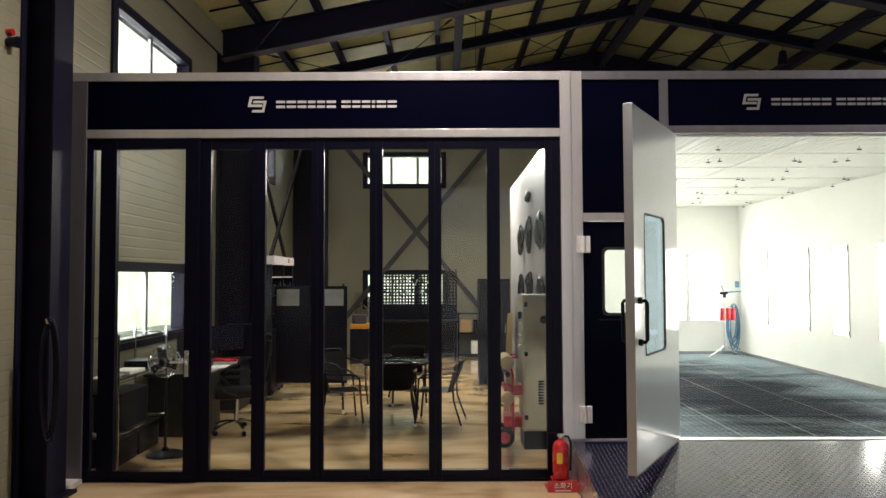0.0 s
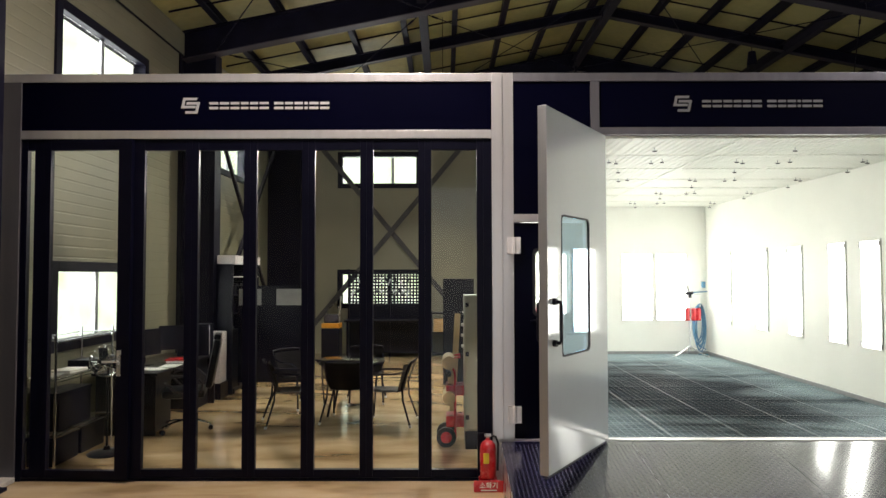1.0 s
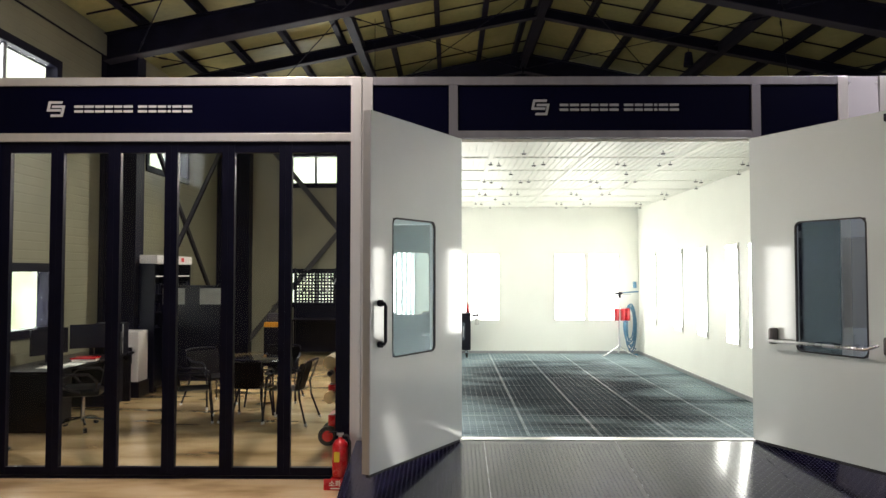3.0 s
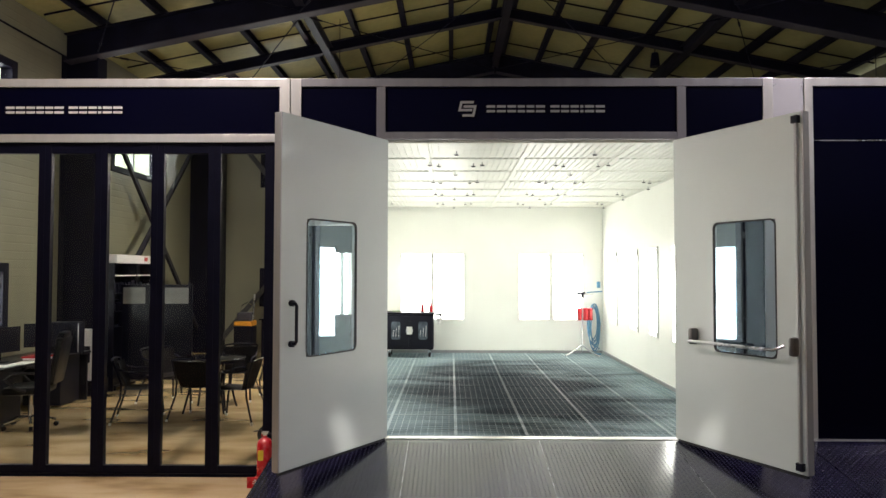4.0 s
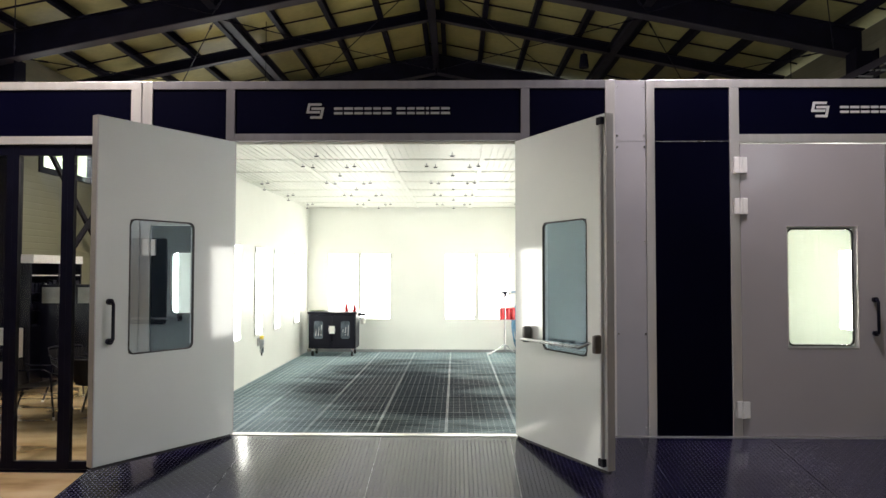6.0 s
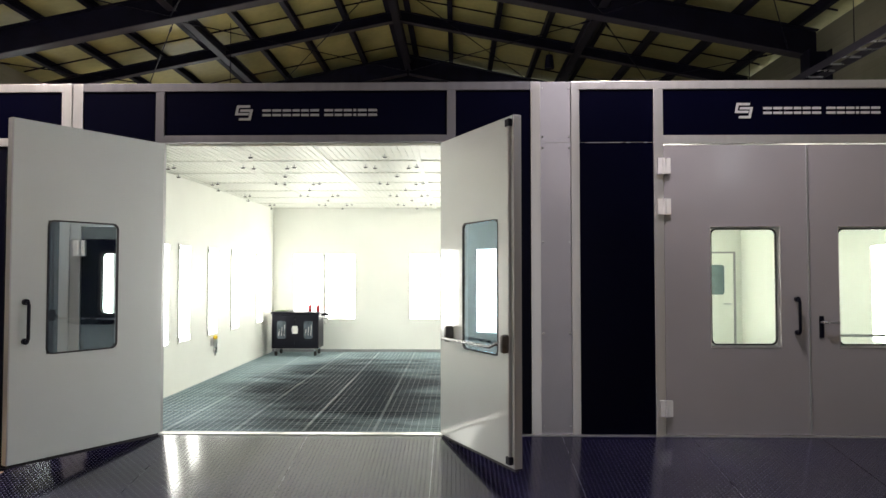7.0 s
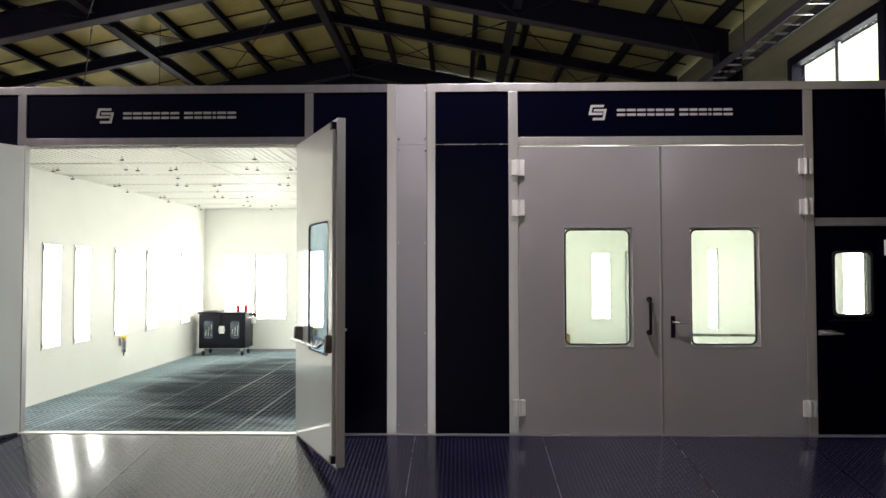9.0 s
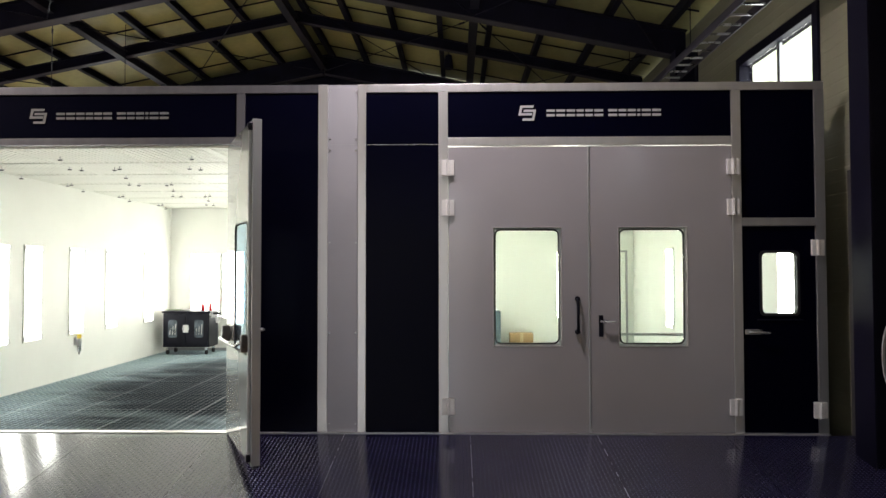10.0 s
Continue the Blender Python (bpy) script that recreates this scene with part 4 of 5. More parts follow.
for sx in (-1, 1):
    d = part("door", box(B(), sx * 0.215 - 0.205, sx * 0.215 + 0.205, -0.262, -0.25, 0.17, 0.76, 0.005), DARK_CABINET, t)
    part("door_window", slab(B(), round_rect(0.17, 0.33, 0.04), -0.266, -0.262, sx * 0.25, 0.49), material("smoked_window", (0.09, 0.11, 0.13), 0.15, 0, 9, 0.5), d, "smoked window with tools behind")
    part("latch", box(B(), sx * 0.05 - 0.012, sx * 0.05 + 0.012, -0.275, -0.262, 0.46, 0.52, 0.004), STAINLESS, d)
    for k in range(3):
        part("tool", rod(B(), (sx * 0.25 - 0.05 + 0.05 * k, -0.269, 0.38), (sx * 0.25 - 0.04 + 0.05 * k, -0.269, 0.5 + 0.04 * k), 0.007, 6), STAINLESS, d)
    for yy in (-0.19, 0.19):
        caster(t, sx * 0.37, yy, 0.0)
part("label", box(B(), -0.05, 0.05, -0.269, -0.2625, 0.42, 0.56), PAPER, t, "white paper label")
part("side_rack", box(B(), 0.46, 0.58, -0.2, 0.05, 0.7, 0.715, 0.003), STAINLESS, t)
for xx, yy in ((0.23, -0.02), (0.39, -0.05)):
    b = thing("spray_bottle", "red plastic bottle standing on the tool cart", "bottle", "bottles on the cart", pose(1.82 + xx, 13.15 + yy, PZ + 0.82))
    part("body", lathe(B(), [(0.028, 0), (0.033, 0.006), (0.033, 0.09), (0.024, 0.115), (0.014, 0.125)], 16), RED, b, "", True)
    part("cap", lathe(B(), [(0.015, 0.125), (0.015, 0.155), (0.006, 0.165), (0.004, 0.19)], 12), RED, b, "", True)
g = thing("spray_gun", "dark spray gun hanging on the cart rack", "spray gun", m=pose(2.35, 13.08, PZ + 0.715))
part("barrel", rod(B(), (-0.07, 0, 0.05), (0.07, 0, 0.06), 0.022, 12), PLASTIC, g, "", True)
part("grip", box(B(), 0.03, 0.06, -0.012, 0.012, -0.0, 0.05, 0.005), PLASTIC, g)
part("cup", lathe(B(), [(0.03, -0.12), (0.042, -0.11), (0.042, -0.01), (0.02, 0.0)], 16, Matrix.Translation((0.03, -0.05, 0.0))), PAPER, g, "pale paint cup", True)
x = thing("scrub_cloth", "crumpled green cloth lying on the tool cart", "cloth", m=pose(1.5, 13.1, PZ + 0.822))
bm = B()
bmesh.ops.create_grid(bm, x_segments=14, y_segments=10, size=0.1)
for v in bm.verts:
    v.co.z = 0.012 + 0.018 * abs(noise.noise(v.co * 22)); v.co.x *= 1.3
part("fabric", bm, material("green_cloth", (0.16, 0.24, 0.08), 0.9, 0, 20, 0.3), x, "", True)

# gun stand with air hose
s = thing("gun_stand", "white tripod stand with red cups and spray gun", "stand", m=pose(5.05, 13.2, PZ))
part("pole", rod(B(), (0, 0, 0.1), (0, 0, 0.98), 0.016, 10), STEEL_WHITE, s, "", True)
for a in (200, 320, 80):
    part("leg", tube(B(), [(0, 0, 0.2), (0.22 * math.cos(radians(a)), 0.22 * math.sin(radians(a)), 0.07), (0.36 * math.cos(radians(a)), 0.36 * math.sin(radians(a)), 0.01)], 0.013, 8), STAINLESS, s, "", True)
for xx in (-0.055, 0.06, 0.15):
    part("cup", lathe(B(), [(0.04, 0.67), (0.046, 0.675), (0.046, 0.89), (0.03, 0.9)], 16, Matrix.Translation((xx, -0.05 + 0.04 * abs(xx), 0))), RED, s, "red paint cup", True)
part("crossbar", rod(B(), (-0.25, 0, 1.16), (0.22, 0, 1.16), 0.008, 8), STAINLESS, s)
part("upper_pole", rod(B(), (0, 0, 0.98), (0, 0, 1.2), 0.01, 8), STAINLESS, s)
part("gun_body", box(rod(B(), (-0.09, -0.02, 1.17), (0.06, -0.02, 1.18), 0.025, 10), -0.02, 0.03, -0.04, 0.0, 1.09, 1.17, 0.006), PLASTIC, s, "dark spray gun")
part("hook", tube(B(), [(0, 0, 1.2), (-0.03, 0, 1.3), (-0.08, 0, 1.33)], 0.007, 6), PLASTIC, s)
h = thing("air_hose", "blue air hose coiled on a wall hook", "hose")
bm = B()
for k in range(7):
    pts = []
    rx, rz = 0.075 + 0.014 * (k % 4), 0.3 + 0.025 * k
    for a in np.linspace(0.3, 2 * math.pi + 0.3, 26):
        pts.append((5.33 + 0.02 * math.sin(k * 2.1) + rx * math.cos(a), 13.52 - 0.016 * k, 0.98 - 0.012 * k + rz * math.sin(a) * (1 if math.sin(a) > 0 else 1.0)))
    tube(bm, pts, 0.011, 6)
part("coil", bm, BLUE_HOSE, h, "", True)
part("tail", tube(B(), [(5.36, 13.45, 0.75), (5.26, 13.42, 0.6), (5.42, 13.4, 0.5), (5.3, 13.35, PZ + 0.03), (5.42, 13.3, PZ + 0.012), (5.46, 13.42, PZ + 0.012), (5.3, 13.45, PZ + 0.012)], 0.011, 8), BLUE_HOSE, h, "", True)
part("wall_hook", tube(B(), [(5.33, BY1, 1.3), (5.33, 13.42, 1.3), (5.33, 13.4, 1.34)], 0.012, 8), STAINLESS, h)
part("swivel", box(rod(B(), (5.2, 13.5, 1.57), (5.5, 13.5, 1.59), 0.013, 8), 5.4, 5.46, 13.47, 13.53, 1.66, 1.78, 0.01), BLUE_HOSE, h, "blue hose fitting")
r = thing("air_regulator", "brass air regulator with yellow knob on the wall", "regulator", m=pose(BX0, 10.24, 0.92))
part("wall_plate", box(B(), 0, 0.012, -0.05, 0.05, -0.06, 0.06, 0.003), STAINLESS, r)
part("bowl", lathe(B(), [(0.02, -0.16), (0.03, -0.15), (0.03, -0.03), (0.035, -0.02), (0.035, 0.03), (0.02, 0.045)], 16, Matrix.Translation((0.055, 0, 0))), STAINLESS, r, "", True)
part("knob", lathe(B(), [(0.03, 0.045), (0.032, 0.05), (0.032, 0.085), (0.025, 0.095)], 16, Matrix.Translation((0.055, 0, 0))), YELLOW, r, "yellow knob", True)
part("outlet", rod(B(), (0.055, 0, -0.2), (0.055, 0, -0.16), 0.012, 8), RUBBER, r)

# ceiling nozzles in rows
noz = thing("ceiling_nozzle", "small dark spray nozzle pair under the filter ceiling", "nozzle", "ceiling nozzles", pose(0, 0, -5))
part("stem", rod(B(), (0, 0, -0.006), (0, 0, 0.024), 0.006, 8), STAINLESS, noz)
part("bar", box(B(), -0.034, 0.034, -0.003, 0.003, -0.01, -0.006), STAINLESS, noz)
part("tip", box(B(), -0.02, 0.02, -0.012, 0.012, -0.02, -0.01, 0.003), PLASTIC, noz, "black nozzle tip")
spots = []
for cx in (1.22, 2.64, 4.08, 5.5):
    for k in range(5):                       # single nozzles along the carrier bar, pairs to its sides between them
        spots.append((min(max(cx, BX0 + 0.06), BX1 - 0.06), 7.31 + 1.487 * k))
        if k < 4:
            spots += [(cx + dx, 8.1 + 1.49 * k - dy) for dx, dy in ((-0.2, 0), (0.2, 0), (-0.3, 0.08), (0.3, 0.08)) if BX0 + 0.1 < cx + dx < BX1 - 0.1]
first = True
for xx, yy in spots:
    if yy > BY1 - 0.1:
        continue
    if first:
        noz.matrix_world = pose(xx, yy, BZ - 0.008)
        first = False
    else:
        copy_thing(noz, pose(xx, yy, BZ - 0.008, 0, 0, random.uniform(-20, 20)))

# ---- inside the closed booth ----
d = thing("inner_door", "white booth back door with small window", "door", m=pose(9.925, BY1, PZ))
part("leaf", box(B(), -0.33, 0.33, -0.025, -0.002, 0.003, 1.93, 0.004), BOOTH, d)
part("frame", ring(B(), [(-0.37, 0), (0.37, 0), (0.37, 1.97), (-0.37, 1.97)], [(-0.333, 0), (0.333, 0), (0.333, 1.935), (-0.333, 1.935)], -0.035, -0.002), ALU_DARK, d)
part("window", slab(B(), round_rect(0.3, 0.58, 0.05), -0.03, -0.0252, 0.0, 1.42), material("dim_window", (0.16, 0.22, 0.24), 0.1), d, "dim grey window")
part("lever", tube(B(), [(0.26, -0.03, 0.95), (0.26, -0.07, 0.95), (0.12, -0.07, 0.95)], 0.012, 8), STAINLESS, d, "", True)
b = thing("cardboard_box", "brown cardboard box on a low stand in the booth", "box", m=pose(8.17, 13.35, PZ))
part("carton", box(B(), -0.22, 0.22, -0.17, 0.17, 0.1, 0.37, 0.004), CARDBOARD, b)
part("tape", box(B(), -0.03, 0.03, -0.173, 0.173, 0.105, 0.373), MASK_TAPE, b)
part("stand", box(B(), -0.24, 0.24, -0.19, 0.19, 0, 0.1, 0.01), DARK_CABINET, b)
b = thing("equipment_box", "blue-grey equipment cabinet against the booth wall", "cabinet", m=pose(7.55, 13.35, PZ))
part("body", box(B(), -0.22, 0.22, -0.2, 0.2, 0.02, 0.8, 0.012), material("blue_grey_paint", (0.1, 0.15, 0.18), 0.4), b)
part("door", box(B(), -0.2, 0.2, -0.212, -0.2, 0.05, 0.77, 0.004), material("blue_grey_door", (0.12, 0.17, 0.2), 0.35), b)


# ---- office behind the glass ----
def wire_shelf():
    s = thing("wire_shelf", "chrome wire shelving unit with papers by the glass", "shelf")
    x0, x1, y0, y1 = -3.74, -3.38, 7.15, 8.32
    for xx in (x0, x1):
        for yy in (y0, y1):
            part("post", rod(B(), (xx, yy, 0), (xx, yy, 1.33), 0.0125, 10), CHROME, s)
    for z in (0.33, 0.88, 1.27):
        bm = B()
        for xx in (x0, x1):
            rod(bm, (xx, y0, z), (xx, y1, z), 0.006, 6); rod(bm, (xx, y0, z - 0.03), (xx, y1, z - 0.03), 0.004, 6)
        for yy in (y0, y1):
            rod(bm, (x0, yy, z), (x1, yy, z), 0.006, 6)
        if z < 1.2:
            for k in range(1, 24):
                yy = y0 + (y1 - y0) * k / 24
                rod(bm, (x0, yy, z), (x1, yy, z), 0.0025, 4)
        part("wire_tray" if z < 1.2 else "top_rail", bm, CHROME, s)
    return s


wire_shelf()
for k, (xx, yy, w, l, hh, mat, nm, lab) in enumerate(((-3.55, 7.7, 0.24, 0.32, 0.03, PAPER, "paper_stack", "white paper stack on the wire shelf"), (-3.56, 8.08, 0.26, 0.3, 0.09, PLASTIC, "device_box", "black device box on the wire shelf"), (-3.58, 7.35, 0.22, 0.3, 0.012, PAPER, "paper_sheet", "loose white sheets on the wire shelf"))):
    o = solo(nm, box(B(), -w / 2, w / 2, -l / 2, l / 2, 0, hh, 0.004), mat, lab, "paper" if k != 1 else "device")
    o.matrix_world = pose(xx, yy, 0.888, 0, 0, 6 * k - 4)

for y0, y1, z0, z1, lab in ((7.22, 7.7, 0.0, 0.29, "black plastic storage bin under the wire shelf"), (7.76, 8.26, 0.0, 0.29, "black plastic storage bin under the wire shelf"), (7.3, 7.95, 0.338, 0.72, "dark storage case on the lower wire tray")):
    o = thing("storage_bin", lab, "bin", "storage bins")
    part("bin", box(B(), -3.7, -3.43, y0, y1, z0, z1 - 0.03, 0.012), PLASTIC, o)
    part("lid", box(B(), -3.71, -3.42, y0 - 0.01, y1 + 0.01, z1 - 0.03, z1, 0.006), PLASTIC, o)
f = thing("stand_fan", "black pedestal fan with chrome guard", "fan", m=pose(-3.15, 7.75, 0))
part("base", lathe(B(), [(0.19, 0), (0.2, 0.012), (0.17, 0.03), (0.04, 0.05), (0.025, 0.09)], 24), PLASTIC, f, "", True)
part("pole", rod(B(), (0, 0, 0.06), (0, 0, 0.92), 0.014, 10), PLASTIC, f)
part("motor", rod(B(), (0.0, 0.1, 1.0), (0.0, -0.06, 1.0), 0.055, 16), PLASTIC, f, "", True)
bm = B()
for r0, yy in ((0.17, -0.05), (0.16, -0.09), (0.1, -0.12), (0.05, -0.13), (0.16, -0.01)):
    tube(bm, [(r0 * math.cos(a), yy, 1.0 + r0 * math.sin(a)) for a in np.linspace(0, 2 * math.pi, 25)], 0.004, 5)
for k in range(16):
    a = 2 * math.pi * k / 16
    tube(bm, [(0.03 * math.cos(a), -0.13, 1.0 + 0.03 * math.sin(a)), (0.12 * math.cos(a), -0.115, 1.0 + 0.12 * math.sin(a)), (0.17 * math.cos(a), -0.05, 1.0 + 0.17 * math.sin(a))], 0.0025, 4)
part("guard", bm, CHROME, f)
for k in range(3):
    part("blade", box(B(), 0.02, 0.15, -0.002, 0.002, -0.045, 0.045, 0.001, Matrix.Translation((0, -0.08, 1.0)) @ Matrix.Rotation(radians(120 * k + 20), 4, "Y") @ Matrix.Rotation(radians(22), 4, "X")), PLASTIC, f)

d = thing("desk", "dark wooden office desk along the window wall", "desk")
part("desktop", box(B(), -3.74, -2.95, 8.55, 10.75, 0.71, 0.745, 0.006), WOOD_DARK, d)
for y0 in (8.58, 10.68):
    part("side_panel", box(B(), -3.7, -2.98, y0, y0 + 0.03, 0, 0.71), WOOD_DARK, d)
part("modesty_panel", box(B(), -3.68, -3.65, 8.61, 10.68, 0.2, 0.71), WOOD_DARK, d)
part("drawer_pedestal", box(B(), -3.6, -3.05, 10.1, 10.6, 0.02, 0.7, 0.006), DARK_CABINET, d)
part("drawer_pedestal", box(B(), -3.62, -3.0, 8.63, 9.1, 0.02, 0.7, 0.006), DARK_CABINET, d)


def monitor(x, y, turn):
    m = thing("monitor", "black flat computer monitor on the desk", "monitor", "monitors", pose(x, y, 0.745, 0, 0, turn))
    part("screen", box(B(), -0.28, 0.28, -0.012, 0.012, 0.12, 0.46, 0.006), PLASTIC, m)
    part("rear_bulge", box(B(), -0.16, 0.16, 0.012, 0.045, 0.18, 0.4, 0.012), PLASTIC, m)
    part("bezel", ring(B(), [(-0.28, 0.12), (0.28, 0.12), (0.28, 0.46), (-0.28, 0.46)], [(-0.265, 0.14), (0.265, 0.14), (0.265, 0.447), (-0.265, 0.447)], -0.016, -0.012), PLASTIC, m)
    part("neck", box(B(), -0.03, 0.03, 0.012, 0.04, 0.01, 0.2, 0.004), PLASTIC, m)
    part("foot", lathe(B(), [(0.11, 0), (0.11, 0.008), (0.03, 0.016)], 20), PLASTIC, m, "", True)


monitor(-3.45, 9.35, 70)
monitor(-3.3, 10.15, 30)
o = thing("computer_tower", "black computer tower with bright edge strip", "computer", m=pose(-3.2, 10.45, 0.745))
part("case", box(B(), -0.16, 0.25, -0.1, 0.1, 0, 0.46, 0.008), PLASTIC, o)
part("edge_strip", box(B(), 0.252, 0.26, -0.1, -0.088, 0.02, 0.44), ALU, o)
for k, (xx, yy, w, l, hh, mat, lab) in enumerate(((-3.15, 8.9, 0.3, 0.21, 0.008, PAPER, "loose white papers on the dark desk"), (-3.05, 9.2, 0.21, 0.3, 0.01, PAPER, "loose white papers on the dark desk"), (-3.1, 9.62, 0.3, 0.22, 0.03, PAPER, "stack of white documents on the desk"))):
    o = solo("document", box(B(), -w / 2, w / 2, -l / 2, l / 2, 0, hh, 0.002), mat, lab, "paper", group="desk papers")
    o.matrix_world = pose(xx, yy, 0.746, 0, 0, 12 * k - 9)
o = solo("folder", box(B(), -0.16, 0.16, -0.12, 0.12, 0, 0.02, 0.003), RED, "red folder on the document stack", "folder")
o.matrix_world = pose(-3.1, 9.62, 0.778, 0, 0, 8)


def office_chair(x, y, turn):
    c = thing("office_chair", "black leather swivel chair with chrome star base", "chair", m=pose(x, y, 0, 0, 0, turn))
    part("seat", box(B(), -0.25, 0.25, -0.25, 0.24, 0.43, 0.53, 0.04), LEATHER, c, "", True)
    bm = B()
    sl = Matrix.Translation((0, 0.27, 0.52)) @ Matrix.Rotation(radians(-10), 4, "X")
    box(bm, -0.24, 0.24, -0.04, 0.05, 0.02, 0.62, 0.045, sl)
    part("backrest", bm, LEATHER, c, "", True)
    part("headrest", box(B(), -0.17, 0.17, -0.05, 0.04, 0.6, 0.68, 0.035, sl), LEATHER, c, "", True)
    for s in (-1, 1):
        part("armrest", tube(B(), [(s * 0.27, 0.2, 0.5), (s * 0.3, 0.22, 0.62), (s * 0.31, 0.12, 0.71), (s * 0.31, -0.12, 0.71), (s * 0.3, -0.2, 0.64), (s * 0.28, -0.1, 0.53), (s * 0.26, 0.02, 0.48)], 0.018, 10), IRON_LIGHT, c, "grey looped armrest", True)
    part("gas_column", rod(B(), (0, 0, 0.1), (0, 0, 0.43), 0.026, 14), CHROME, c, "", True)
    for k in range(5):
        a = radians(72 * k + 18)
        leg = part("base_leg", tube(B(), [(0, 0, 0.13), (0.15 * math.cos(a), 0.15 * math.sin(a), 0.12), (0.3 * math.cos(a), 0.3 * math.sin(a), 0.08)], 0.018, 8), CHROME, c, "", True)
        part("caster", rod(B(), (0.3 * math.cos(a) - 0.02 * math.sin(a), 0.3 * math.sin(a) + 0.02 * math.cos(a), 0.03), (0.3 * math.cos(a) + 0.02 * math.sin(a), 0.3 * math.sin(a) - 0.02 * math.cos(a), 0.03), 0.03, 12), PLASTIC, leg, "", True)


office_chair(-2.72, 8.85, -75)


def mesh_chair():
    """Woven stacking armchair: back sling narrowing to the seat, arms, four legs."""
    c = thing("garden_chair", "dark woven armchair at the round table", "chair", "chairs round the table")
    bm = B()
    rows = []
    for k in range(7):
        z = 0.42 + 0.36 * k / 6
        w = 0.2 + 0.06 * math.sin(k / 6 * 1.6)
        rows.append([bm.verts.new((w * u, 0.22 + 0.1 * k / 6 - 0.05 * (u * u), z)) for u in np.linspace(-1, 1, 9)])
    for a, b in zip(rows, rows[1:]):
        for i in range(8):
            bm.faces.new((a[i], a[i + 1], b[i + 1], b[i]))
    bmesh.ops.solidify(bm, geom=bm.faces[:], thickness=0.018)
    part("backrest", bm, WEAVE, c, "", True)
    bm = B()
    g = []
    for k in range(9):
        v = k / 8
        g.append([bm.verts.new(((0.22 + 0.02 * math.sin(v * 3)) * u, -0.22 + 0.45 * v, 0.43 - 0.02 * math.sin(v * math.pi) * (1 - u * u))) for u in np.linspace(-1, 1, 9)])
    for a, b in zip(g, g[1:]):
        for i in range(8):
            bm.faces.new((a[i], a[i + 1], b[i + 1], b[i]))
    bmesh.ops.solidify(bm, geom=bm.faces[:], thickness=0.02)
    part("seat", bm, WEAVE, c, "", True)
    for s in (-1, 1):
        leg = part("front_leg", tube(B(), [(s * 0.25, -0.24, 0.0), (s * 0.235, -0.21, 0.3), (s * 0.24, -0.19, 0.6), (s * 0.25, -0.12, 0.65), (s * 0.26, 0.15, 0.66), (s * 0.25, 0.28, 0.7)], 0.013, 8), IRON, c, "", True)
        part("foot_cap", rod(B(), (s * 0.25, -0.24, 0.0), (s * 0.248, -0.237, 0.03), 0.016, 8), STEEL_WHITE, leg, "white plastic foot")
        leg = part("rear_leg", tube(B(), [(s * 0.3, 0.36, 0.0), (s * 0.23, 0.25, 0.33), (s * 0.22, 0.24, 0.5), (s * 0.25, 0.34, 0.8)], 0.013, 8), IRON, c, "", True)
        part("foot_cap", rod(B(), (s * 0.3, 0.36, 0.0), (s * 0.294, 0.35, 0.03), 0.016, 8), STEEL_WHITE, leg, "white plastic foot")
    part("top_bar", tube(B(), [(-0.25, 0.34, 0.8), (-0.12, 0.37, 0.815), (0.12, 0.37, 0.815), (0.25, 0.34, 0.8)], 0.014, 8), IRON, c, "", True)
    return c


ch = mesh_chair()
ch.matrix_world = pose(-0.8, 9.5, 0, 0, 0, 176)
for xx, yy, a in ((-1.5, 9.32, 108), (-0.27, 9.32, -97), (-0.7, 10.75, 6), (-1.62, 10.4, 52)):
    copy_thing(ch, pose(xx, yy, 0, 0, 0, a))

t = thing("round_table", "round dark glass-topped table with four legs", "table", m=pose(-0.82, 9.95, 0))
part("tabletop", lathe(B(), [(0.46, 0.715), (0.475, 0.722), (0.475, 0.735), (0.46, 0.742)], 40), material("dark_glass_top", (0.012, 0.012, 0.016), 0.06, 0, 5, 0.1), t, "dark glossy glass top", True)
part("rim", lathe(B(), [(0.45, 0.69), (0.46, 0.69), (0.46, 0.714), (0.45, 0.714)], 40), IRON, t)
for k in range(4):
    a = radians(45 + 90 * k)
    part("leg", tube(B(), [(0.4 * math.cos(a), 0.4 * math.sin(a), 0), (0.3 * math.cos(a), 0.3 * math.sin(a), 0.35), (0.36 * math.cos(a), 0.36 * math.sin(a), 0.7)], 0.015, 8), IRON, t, "", True)


def box_thing(name, label, category, x0, x1, y0, y1, z0, z1, mat, bev=0.01, m=None):
    o = thing(name, label, category)
    part("body", box(B(), x0, x1, y0, y1, z0, z1, bev), mat, o)
    return o


# tall rack along the west wall, open side to the room
RM = pose(-2.93, 11.4, 0, 0, 0, 90)       # local x runs north, local -y faces the room
s = thing("shelf_rack", "tall black open shelf packed with small goods", "shelf", m=RM)
L = 1.55
for xx in (0, 0.8, L - 0.03):
    part("side_panel", box(B(), xx, xx + 0.03, 0, 0.29, 0, 2.098, 0.003), PLASTIC, s)
part("back_panel", box(B(), 0.03, L - 0.03, 0.27, 0.29, 0, 2.098), PLASTIC, s)
for k in range(4, 7):
    z = 0.08 + 0.3 * k
    part("shelf_board", box(B(), 0.03, 0.8, 0.01, 0.27, z, z + 0.02), PLASTIC if k != 6 else STEEL_WHITE, s)
for k in range(7):
    z = 0.08 + 0.3 * k
    part("shelf_board", box(B(), 0.83, L - 0.03, 0.01, 0.27, z, z + 0.02), PLASTIC if k != 6 else STEEL_WHITE, s)
part("header_box", box(B(), 0.03, L, -0.02, 0.27, 2.1, 2.24, 0.006), STEEL_WHITE, s, "white header box with a small red mark")
part("header_mark", box(B(), 1.05, 1.17, -0.024, -0.02, 2.14, 2.21), RED, s)
